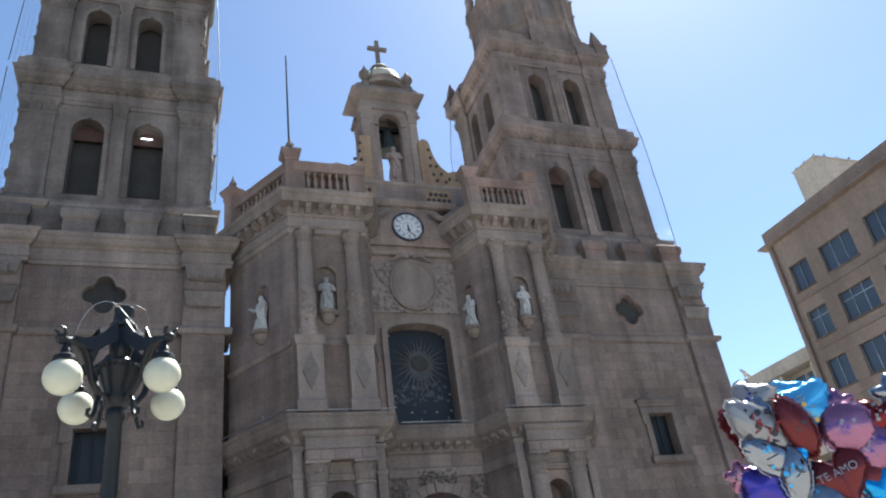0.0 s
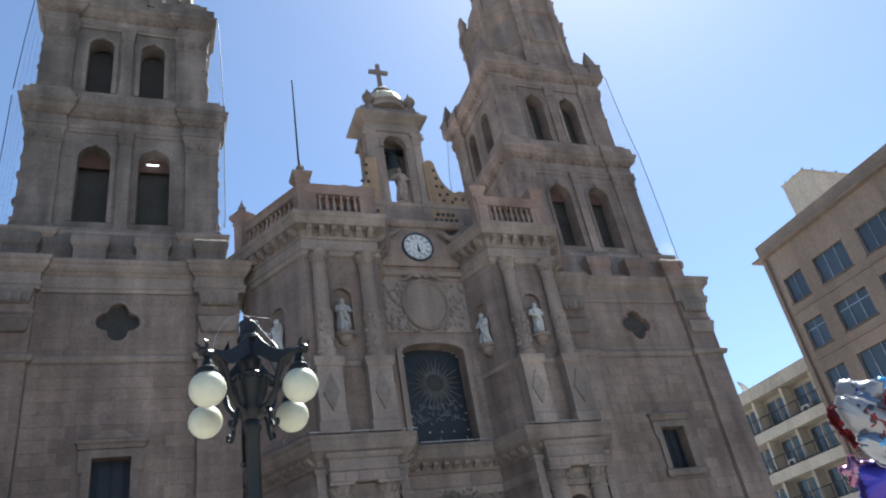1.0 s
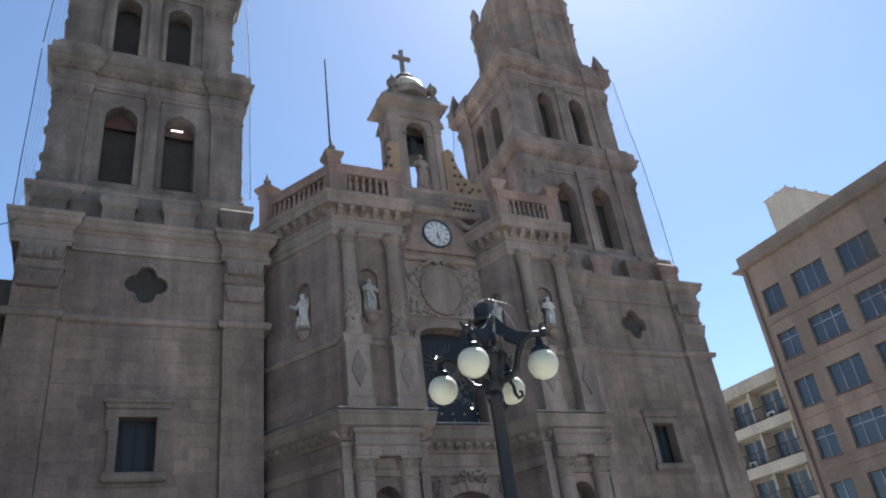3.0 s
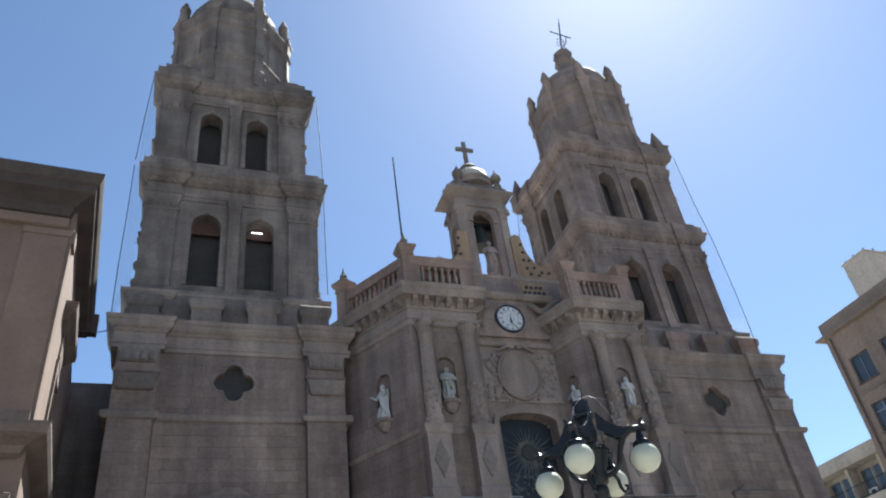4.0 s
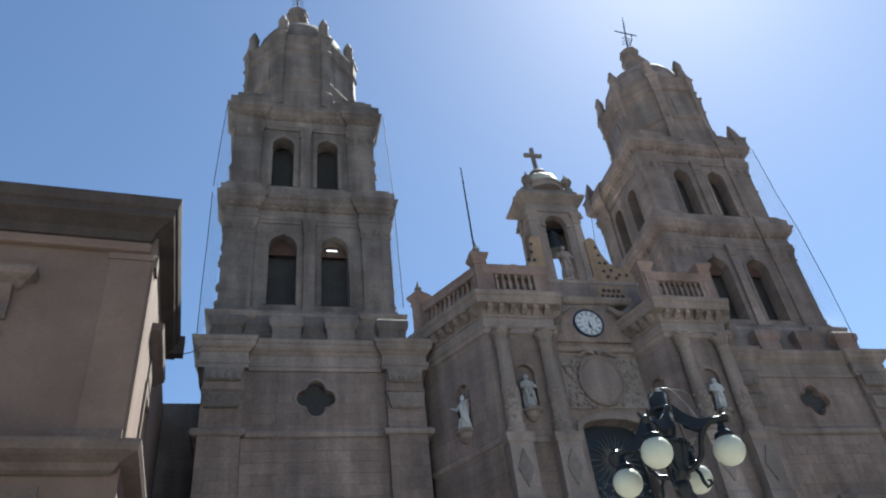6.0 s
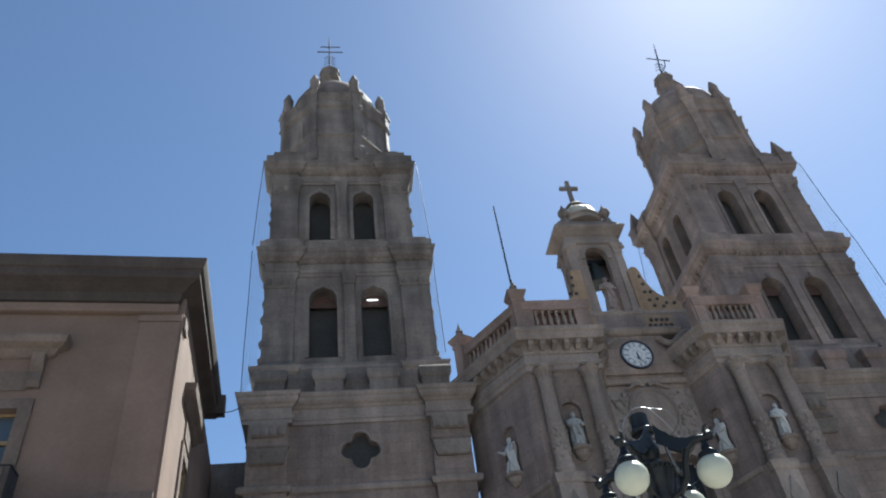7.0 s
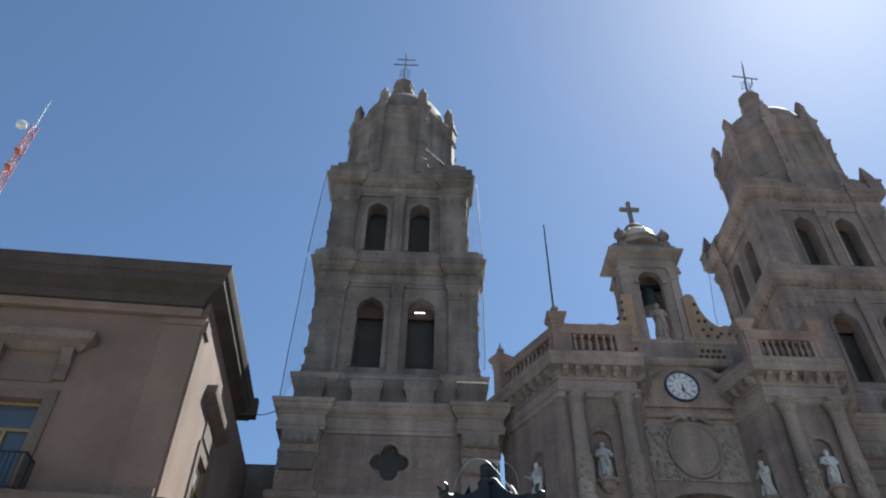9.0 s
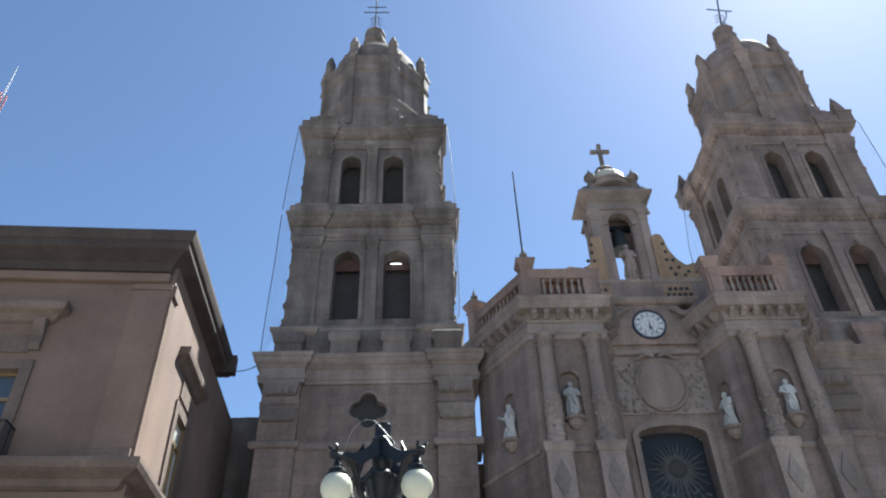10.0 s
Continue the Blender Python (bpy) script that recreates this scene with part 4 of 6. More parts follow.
roof_pedestal(5.45, 31.0, 30, True, "red-brown stone pedestal with a turned finial")
roof_pedestal(7.5, 27.75, 0, True, "red-brown stone pedestal with a turned finial under the flagpole")
roof_pedestal(18.6, 27.75, 0, False, "red-brown stone pedestal at the roof corner")
roof_pedestal(15.6, 27.85, 0, False, "red-brown stone pedestal beside the gable")
pole = thing("flagpole", (7.5, 27.9, 21.2), "thin dark metal flagpole standing on a roof pedestal", "flagpole")
bm = B()
tube(bm, [(7.5, 27.9, 21.5), (7.5, 27.95, 24.5), (7.5, 28.0, 27.0)], [0.045, 0.04, 0.03], 8)
part("mast", bm, IRON, pole)
bm = B()
lathe(bm, [(0.1, 21.2), (0.12, 21.5), (0.06, 21.7)], (7.5, 27.9, 0), 10)
part("socket", bm, IRON, pole)

# ---- bell gable over the portal ----
gable = thing("bell_gable", (13.0, 31.0, 19.2), "small square stone bell turret with pierced scroll wings and a cross", "bell turret")
bm = B()
box(bm, CX - 3.4, CX + 3.4, 29.9, 30.3, 19.0, 21.6)
part("gable_wall", bm, STONE, gable)
bm = B()
mould(bm, rect(CX, 30.1, 3.4, 0.2), [(0, 21.5), (0.06, 21.55), (0.08, 21.7), (0, 21.74)])
part("gable_coping", bm, STONE_TRIM, gable)
for s in (-1, 1):
    bm = B()
    box(bm, *sorted((CX + s * 1.2, CX + s * 2.6)), 29.868, 29.897, 20.58, 21.4)
    part("pierced_panel", bm, OCHRE, gable)
    # near-black discs paint the shade of the piercings; the panel is solid
    for k in range(2):
        for j in range(4 if k else 5):
            bm = B()
            lathe(bm, [(0.1, -0.02), (0.1, 0.03), (0.02, 0.04)], (0, 0, 0), 8, pose(CX + s * (1.38 + 0.26 * j + 0.13 * k), 29.862, 20.82 + 0.32 * k, 90))
            part("pierced_rosette", bm, DARK, gable)


TX0, TX1, TY0, TY1 = 11.54, 14.34, 30.15, 31.45      # the turret's square body
body = rect((TX0 + TX1) / 2, (TY0 + TY1) / 2, (TX1 - TX0) / 2, (TY1 - TY0) / 2)
for k, (p, q) in enumerate(((0, 1), (1, 2), (2, 3), (3, 0))):
    m = along(body[p], body[q])
    w = (Vector(body[q]) - Vector(body[p])).length
    bm = B()
    if k % 2 == 0:
        arch_wall(bm, w, 21.7, 26.5, 0.32, [(w / 2, 0.58, 21.75, 25.45 if k == 0 else 24.0)], m)
    else:
        arch_wall(bm, w - 0.64, 21.7, 26.5, 0.32, [((w - 0.64) / 2, 0.26, 22.6, 24.9)], m @ Matrix.Translation((0.32, 0, 0)))
    part("turret_wall", bm, STONE, gable)
    bm = B()                       # moulded arch and imposts
    c, h, b = (w / 2, 0.58, 25.45) if k == 0 else (w / 2, 0.58, 24.0) if k == 2 else (w / 2, 0.26, 24.9)
    arc = [(math.cos(math.pi * i / 14), math.sin(math.pi * i / 14)) for i in range(15)]
    for (u0, v0), (u1, v1) in zip(arc, arc[1:]):
        slab(bm, [(c + h * u0, b + h * v0), (c + (h + 0.16) * u0, b + (h + 0.16) * v0), (c + (h + 0.16) * u1, b + (h + 0.16) * v1), (c + h * u1, b + h * v1)], -0.07, -0.003, m)
    for sg in (-1, 1):
        e0, e1 = sorted((c + sg * h, c + sg * (h + 0.22)))
        slab(bm, [(e0, b - 0.16), (e1, b - 0.16), (e1, b - 0.003), (e0, b - 0.003)], -0.1, -0.003, m)
    part("arch_moulding", bm, STONE_TRIM, gable)
for x in (TX0, TX1):
    for y in (TY0, TY1):
        bm = B()
        sx, sy = (-1 if x == TX0 else 1), (-1 if y == TY0 else 1)
        mould(bm, rect(x - sx * 0.16, y - sy * 0.16, 0.2, 0.2), [(0.14, 21.7), (0.14, 22.0), (0.07, 22.1), (0.05, 22.2), (0, 25.6), (0.05, 25.65), (0.02, 25.75), (0.04, 25.95), (0.13, 26.15), (0.13, 26.28)])
        pier = part("corner_pier", bm, STONE_TRIM, gable)
        bm = B()
        ball(bm, (x + sx * 0.12, y + sy * 0.1, 26.0), 0.13, 1.0, 10, 7)
        part("volute", bm, STONE_TRIM, pier, smooth=True)
bm = B()
mould(bm, body, [(0.02, 26.28), (0.1, 26.32), (0.1, 26.55), (0.05, 26.6), (0.05, 26.82), (0.14, 26.88), (0.26, 27.0), (0.42, 27.12), (0.5, 27.2), (0.5, 27.3), (0.38, 27.42), (0.2, 27.7), (0.06, 27.95), (0.0, 28.0)])
part("turret_cornice", bm, STONE_TRIM, gable)
GX, GY = 12.95, 30.8
bm = B()
lathe(bm, [(1.14, 27.95), (1.14, 28.2), (1.22, 28.24), (1.22, 28.34), (1.1, 28.38)], (GX, GY, 0), 24)
part("cupola_drum", bm, STONE_TRIM, gable, smooth=True)
bm = B()
lathe(bm, [(1.12, 28.36), (1.09, 28.6), (0.97, 28.93), (0.74, 29.17), (0.44, 29.32), (0.2, 29.35)], (GX, GY, 0), 24)
cup = part("cupola", bm, TILE, gable, "pale glazed cupola", smooth=True)
for k in range(8):
    a = math.pi / 4 * k + 0.2
    bm = B()
    tube(bm, [(GX + r * math.cos(a), GY + r * math.sin(a), z) for r, z in ((1.12, 28.4), (1.09, 28.62), (0.97, 28.95), (0.74, 29.19), (0.44, 29.34))], 0.035, 6)
    part("cupola_rib", bm, TILE, cup)
bm = B()
lathe(bm, [(0.36, 29.25), (0.4, 29.4), (0.5, 29.46), (0.55, 29.58), (0.48, 29.7), (0.28, 29.78), (0.2, 29.88), (0.1, 29.92)], (GX, GY, 0), 16)
part("cross_base", bm, STONE_DARK, gable, smooth=True)
bm = B()
box(bm, GX - 0.1, GX + 0.1, GY - 0.09, GY + 0.09, 29.7, 31.75)
box(bm, GX - 0.53, GX - 0.1, GY - 0.09, GY + 0.09, 31.08, 31.28)
box(bm, GX + 0.1, GX + 0.53, GY - 0.09, GY + 0.09, 31.08, 31.28)
part("stone_cross", bm, STONE_DARK, gable)
for x in (11.85, 14.12):
    for y in (30.0, 31.6):
        bm = B()
        lathe(bm, [(0.24, 27.35), (0.24, 27.85), (0.12, 27.98), (0.1, 28.08), (0.22, 28.18), (0.31, 28.36), (0.3, 28.52), (0.18, 28.66), (0.09, 28.72), (0.11, 28.8), (0.05, 28.9), (0.01, 29.05)], (x, y, 0), 14)
        part("urn", bm, STONE_DARK, gable, smooth=True)
# scrolled wings
for s in (-1, 1):
    bm = B()
    if s > 0:
        top = [(1.25, 24.3), (1.45, 24.52), (1.62, 24.55), (1.78, 24.45), (1.86, 24.2), (1.9, 23.9), (1.98, 23.55), (2.12, 23.2), (2.32, 22.88), (2.55, 22.66), (2.72, 22.6), (2.9, 22.7), (3.1, 22.7), (3.28, 22.55), (3.4, 22.3), (3.4, 21.74)]
    else:
        top = [(1.2, 24.4), (1.72, 24.4), (1.76, 23.2), (1.95, 22.75), (2.3, 22.5), (2.7, 22.55), (3.0, 22.6), (3.3, 22.4), (3.4, 22.1), (3.4, 21.74)]
    for (xa, za), (xb, zb) in zip(top, top[1:]):
        if abs(xa - xb) > 1e-3:
            slab(bm, [(CX + s * xa, 21.5), (CX + s * xb, 21.5), (CX + s * xb, zb), (CX + s * xa, za)], 29.95, 30.25)
    wing = part("scroll_wing", bm, OCHRE, gable, "ochre pierced scroll wing")
    # the wing's holes too are discs in the colour of shade
    for x, z in ((1.75, 23.9), (1.8, 23.4), (1.75, 22.9), (2.05, 22.9), (1.85, 22.4), (2.25, 22.45), (2.65, 22.2), (2.0, 22.05), (3.05, 22.2), (2.45, 22.0)):
        bm = B()
        lathe(bm, [(0.09, -0.02), (0.09, 0.03), (0.02, 0.04)], (0, 0, 0), 8, pose(CX + s * x, 29.94, z, 90))
        part("pierced_rosette", bm, DARK, wing)
bell = thing("bell", (GX, GY, 23.2), "dark bronze bell hanging in the turret arch", "bell")
bm = B()
lathe(bm, [(0.54, 24.1), (0.53, 24.2), (0.44, 24.45), (0.38, 24.95), (0.3, 25.25), (0.18, 25.4), (0.05, 25.45)], (GX, GY, 0), 18)
part("bell_body", bm, BRONZE, bell, smooth=True)
bm = B()
box(bm, TX0 + 0.33, TX1 - 0.33, GY - 0.09, GY + 0.09, 25.45, 25.7)
part("bell_beam", bm, IRON, bell)
statue(Matrix.Translation((GX - 0.03, 30.05, 21.72)) @ Matrix.Diagonal((1.3, 1.2, 1, 1)), 2.25, 0.03, (0.15, 0.6), "grey stone saint statue standing in the turret arch", STONE)

# low wall that closes the slot between tower and portal
bm = B()
box(bm, 4.6, 5.9, 32.7, 33.0, 0, 14.05)
tagged(part("slot_wall", bm, STONE_DARK), "dark stone wall closing the slot beside the tower", "wall", kind="structure")

# ---- corner building beside the church ----
palace = thing("corner_building", (-9.0, 24.0, 0), "brown plastered corner building with a deep eave and balcony", "building")
BX, BY, BACK = -4.92, 21.2, 28.6
FAR = -22.0
bm = B()
WINDOWS = (-9.45, -13.9, -18.3)
m = along((FAR, BY), (BX, BY))
W = BX - FAR
for z0, z1, ops in ((0, 9.3, [(x - FAR, 0.75, 3.9, 7.6) for x in (-7.4, -11.7, -16.1)]), (9.3, 16.3, [(x - FAR, 0.78, 9.7, 12.55) for x in WINDOWS])):
    bm = B()
    arch_wall(bm, W, z0, z1, 0.5, ops, m, rise=0.001)
    part("front_wall", bm, PLASTER_L, palace)
m2 = along((BX, BY + 0.5), (BX, BACK))
bm = B()
arch_wall(bm, BACK - BY - 0.5, 0, 9.3, 0.5, [], m2)
part("side_wall", bm, PLASTER_L, palace)
bm = B()
arch_wall(bm, BACK - BY - 0.5, 9.3, 16.3, 0.5, [(3.15, 0.66, 9.9, 12.7)], m2, rise=0.001)
part("side_wall", bm, PLASTER_L, palace)
bm = B()
box(bm, FAR, BX - 0.8, BY + 0.8, BACK, 0, 16.2)
part("building_core", bm, DARK, palace)
bm = B()
box(bm, -14, BX - 0.02, BACK, 33.0, 0, 16.4)
part("rear_wing", bm, PLASTER_L, palace)
EAVE = [(FAR, BY - 0.16), (BX - 0.22, BY - 0.16), (BX - 0.22, BACK - 0.4), (FAR, BACK - 0.4)]
# eave in the brown that already includes its underside's shade
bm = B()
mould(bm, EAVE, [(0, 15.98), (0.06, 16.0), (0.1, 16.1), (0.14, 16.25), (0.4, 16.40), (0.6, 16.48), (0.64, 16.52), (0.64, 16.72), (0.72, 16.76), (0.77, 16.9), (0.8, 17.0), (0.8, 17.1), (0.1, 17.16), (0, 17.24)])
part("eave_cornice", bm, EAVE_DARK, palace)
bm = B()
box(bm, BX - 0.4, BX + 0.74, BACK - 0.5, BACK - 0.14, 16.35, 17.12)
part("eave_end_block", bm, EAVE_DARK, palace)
bm = B()
mould(bm, EAVE, [(0, 15.62), (0.05, 15.64), (0.07, 15.72), (0.07, 15.9), (0, 15.93)])
part("frieze_band", bm, PLASTER_L, palace)
for x0, x1 in ((-6.1, -5.0), (-12.2, -11.1), (-16.6, -15.6)):
    bm = B()
    box(bm, x0, x1, BY - 0.035, BY - 0.003, 10.1, 15.6)
    box(bm, x0 - 0.05, x1 + 0.05, BY - 0.09, BY - 0.039, 15.38, 15.6)
    part("pilaster_strip", bm, PLASTER_L, palace)
bm = B()
box(bm, BX + 0.003, BX + 0.08, BY, BY + 0.55, 15.2, 15.6)
part("corner_capital", bm, PLASTER_TRIM, palace)
bm = B()
box(bm, -6.5, -5.0, BY - 0.16, BY - 0.003, 9.68, 10.15)
part("corner_plinth", bm, PLASTER_TRIM, palace)
bm = B()
mould(bm, EAVE, [(0, 9.0), (0.12, 9.05), (0.2, 9.2), (0.5, 9.3), (0.62, 9.36), (0.68, 9.5), (0.68, 9.62), (0, 9.68)])
part("storey_ledge", bm, PLASTER_TRIM, palace)
bm = B()
mould(bm, EAVE, [(0, 7.9), (0.06, 7.95), (0.1, 8.15), (0, 8.2)])
part("lower_band", bm, PLASTER_TRIM, palace)


PALACE_RAILINGS = []


def framed_window(m, u, h, z0, z1, hood, balcony, consoles=True, glazing=None):
    """A tall window with wooden leaves; m: the wall's frame."""
    bm = B()
    rec = 0.1 if glazing else 0.3          # how deep the leaves sit in the wall
    slab(bm, [(u - h, z0), (u + h, z0), (u + h, z1), (u - h, z1)], rec, rec + 0.03, m)
    w = part("window", bm, glazing or GLASS_SKY, palace, "window with pale lit panes" if glazing else "dark window with yellowed wooden leaves")
    for x0, x1, a, b in ((-h, -h + 0.08, z0, z1), (h - 0.08, h, z0, z1), (-h + 0.08, h - 0.08, z1 - 0.08, z1), (-0.05, 0.05, z0, z1 - 0.85), (-h + 0.08, h - 0.08, z1 - 0.88, z1 - 0.78)):
        bm = B()
        slab(bm, [(u + x0, a), (u + x1, a), (u + x1, b), (u + x0, b)], rec - 0.08, rec - 0.002, m)
        part("frame_bar", bm, WOOD, w)
    bm = B()
    for s in (-1, 1):
        a, b = sorted((u + s * h, u + s * (h + 0.34)))
        slab(bm, [(a, z0), (b, z0), (b, z1), (a, z1)], -0.07, -0.003, m)
    slab(bm, [(u - h - 0.34, z1), (u + h + 0.34, z1), (u + h + 0.34, z1 + 0.3), (u - h - 0.34, z1 + 0.3)], -0.07, -0.003, m)
    slab(bm, [(u - h - 0.05, z1 + 0.55), (u + h + 0.05, z1 + 0.55), (u + h + 0.05, z1 + 1.15), (u - h - 0.05, z1 + 1.15)], -0.05, -0.003, m)
    part("surround", bm, PLASTER_TRIM, w)
    if hood:
        bm = B()
        zh, wh, d = (z1 + 1.3, h + 0.75, 0.7) if glazing else (z1 + 1.55, h + 0.45, 1.0)
        vs = mould(bm, rect(u, 0.02, wh, 0.06), [(0.0, zh), (0.08 * d, zh + 0.05), (0.2 * d, zh + 0.2), (0.4 * d, zh + 0.3), (0.44 * d, zh + 0.45), (0.44 * d, zh + 0.55), (0, zh + 0.65)])
        bmesh.ops.transform(bm, matrix=m, verts=vs)
        part("hood", bm, PLASTER_TRIM, w)
        for s in (-1, 1) if consoles else ():
            bm = B()
            prof = [(-0.003, z1 + 0.6), (-0.1, z1 + 0.62), (-0.16, z1 + 0.8), (-0.12, z1 + 1.1), (-0.26, z1 + 1.35), (-0.3, z1 + 1.6), (-0.003, z1 + 1.6)]
            vs = rings(bm, [[(u + s * (h + 0.2) + d, y, z) for y, z in prof] for d in (-0.16, 0.16)])
            bmesh.ops.transform(bm, matrix=m, verts=vs)
            part("hood_console", bm, PLASTER_TRIM, w)
    if balcony:
        t = thing("balcony_railing", tuple(m @ Vector((u, -0.3, z0))), "black iron balcony railing before a tall window", "railing", "balcony railings")
        PALACE_RAILINGS.append(t)
        for a, b in (((-1, 0), (-1, 1)), ((-1, 1), (1, 1)), ((1, 1), (1, 0))):
            for z in (z0 + 0.08, z0 + 1.0):
                bm = B()
                vs = tube(bm, [(u + a[0] * (h + 0.45), -0.6 * a[1] - 0.02, z), (u + b[0] * (h + 0.45), -0.6 * b[1] - 0.02, z)], 0.028, 6)
                bmesh.ops.transform(bm, matrix=m, verts=vs)
                part("rail", bm, IRON, t)
            n = 18 if a[1] == b[1] else 6
            for k in range(n + 1):
                f = k / n
                x, y = u + (a[0] + (b[0] - a[0]) * f) * (h + 0.45), -0.6 * (a[1] + (b[1] - a[1]) * f) - 0.02
                bm = B()
                vs = tube(bm, [(x, y, z0 + 0.05), (x, y, z0 + 1.0)], 0.014, 5)
                bmesh.ops.transform(bm, matrix=m, verts=vs)
                part("railing_bar", bm, IRON, t)


for x in WINDOWS:
    framed_window(m, x - FAR, 0.78, 9.7, 12.55, True, True)
for x in (-7.4, -11.7, -16.1):
    framed_window(m, x - FAR, 0.75, 3.9, 7.6, False, False)
# side window: its opaque panes are coloured as pale as lit glass
framed_window(m2, 3.15, 0.66, 9.9, 12.7, True, False, False, PALE_PANE)
# the block stands askew to the church: turn it about its corner, railings included
TURN = Matrix.Translation((-4.77, 20.9, -0.3)) @ Matrix.Rotation(radians(3.7), 4, "Z") @ Matrix.Translation((-BX, -BY, 0))
for ob in [palace] + PALACE_RAILINGS:
    ob.location = TURN @ ob.location
    ob.rotation_euler.z = radians(3.7)

# dark lower wall that closes the passage to the church
bm = B()
box(bm, -14, -3.9, 33.0, 33.6, 0, 16.6)
w = tagged(part("passage_wall", bm, STONE_DARK), "dark brown stone wall closing the passage beside the tower", "wall", kind="structure")

# ---- office building across the square ----
hotel = thing("office_building", (50, 25, 0), "tan rendered office building with rows of square windows", "building")
HX, HY0, HY1, HTOP = 45.0, 4.0, 39.5, 26.7
COLS = [(36.65, 38.4)]
y = 35.5
while y > HY0 + 3.5:
    COLS.append((y - 2.75, y))
    y -= 3.95
ROWS_H = [23.25 - 3.62 * k for k in range(6)]
bm = B()
box(bm, HX + 0.35, HX + 18, HY0, HY1, 0, 26.2)
part("building_core", bm, PLASTER_H, hotel)
edges = sorted([v for c in COLS for v in c])
strips = [(HY0, edges[0])] + [(edges[i], edges[i + 1]) for i in range(1, len(edges) - 1, 2)] + [(edges[-1], HY1)]
for a, b in strips:
    bm = B()
    box(bm, HX, HX + 0.35, a, b, 0, 25.4)
    part("wall_pier", bm, PLASTER_H, hotel)
for k, z in enumerate(ROWS_H):
    top = 25.4 if k == 0 else ROWS_H[k - 1] - 2.0
    for a, b in COLS:
        bm = B()
        box(bm, HX + 0.002, HX + 0.35, a, b, z, top)
        part("spandrel", bm, PLASTER_H, hotel)
        bm = B()
        box(bm, HX + 0.24, HX + 0.27, a, b, z - 2.0, z)
        wdw = part("window", bm, GLASS_SKY, hotel)
        n = 2 if b - a < 2 else 3
        for j in range(n + 1):
            bm = B()
            yy = a + (b - a) * j / n
            box(bm, HX + 0.17, HX + 0.23, max(a, yy - 0.03), min(b, yy + 0.03), z - 2.0, z)
            part("mullion", bm, STEEL, wdw)
        if k % 2:
            bm = B()
            box(bm, HX + 0.17, HX + 0.23, a + 0.03, b - 0.03, z - 0.62, z - 0.56)
            part("transom", bm, STEEL, wdw)
        bm = B()
        box(bm, HX - 0.08, HX + 0.3, a - 0.08, b + 0.08, z - 2.12, z - 2.003)
        part("sill", bm, PLASTER_TRIM, wdw)
    bm = B()
    box(bm, HX - 0.1, HX - 0.002, HY0, HY1 - 0.6, z - 2.75, z - 2.55)
    part("ledge", bm, PLASTER_H, hotel)
bm = B()
mould(bm, [(HX, HY0), (HX + 18, HY0), (HX + 18, HY1), (HX, HY1)], [(0, 25.4), (0.5, 25.45), (0.5, 25.6), (0.05, 25.65), (0.05, 26.7), (-0.3, 26.72)])
part("parapet", bm, PLASTER_H, hotel)
for k, (a, b) in enumerate(((HY1 - 0.5, HY1 - 0.36),)):
    bm = B()
    tube(bm, [(HX - 0.12, a, 25.3), (HX - 0.12, a, 3)], 0.08, 8)
    part("downpipe", bm, PLASTER_TRIM, hotel)
pent = thing("roof_penthouse", (53, 37.6, 26.2), "cream rendered box on the office building's flat roof", "roof structure")
bm = B()
box(bm, 50.0, 55.5, 36.5, 38.8, 26.18, 32.4)
part("box_wall", bm, CREAM, pent)
bm = B()
mould(bm, rect(52.75, 37.65, 2.75, 1.15), [(0, 32.4), (0.08, 32.42), (0.08, 32.55), (0, 32.6)])
part("coping", bm, CREAM, pent)
for i, (x, yy) in enumerate(((50.2, 36.6), (50.1, 37.6), (51.2, 36.5), (52.6, 36.6), (53.8, 36.5), (50.15, 38.5))):
    bm = B()
    tube(bm, [(x, yy, 32.58), (x + 0.02, yy, 32.75), (x + 0.12, yy, 32.82)], [0.05, 0.07, 0.02], 6)
    part("roof_fitting", bm, IRON, pent)
bm = B()
tube(bm, [(54.6, 36.42, 30.2), (54.6, 36.3, 31.2), (55.3, 36.3, 31.4)], 0.08, 6)
part("pipe", bm, IRON, pent)

# ---- cream apartment house behind it ----
flats = thing("apartment_house", (50, 48, 0), "cream apartment house with recessed balconies and iron railings", "building")
FX, F0, F1 = 46.0, 40.3, 58.0
bm = B()
box(bm, FX + 1.3, FX + 12, F0, F1, 0, 17.2)
part("recessed_wall", bm, CREAM, flats)
bm = B()
box(bm, FX - 0.1, FX + 12, F0, F1, 17.0, 17.95)
part("roof_slab", bm, CREAM, flats)
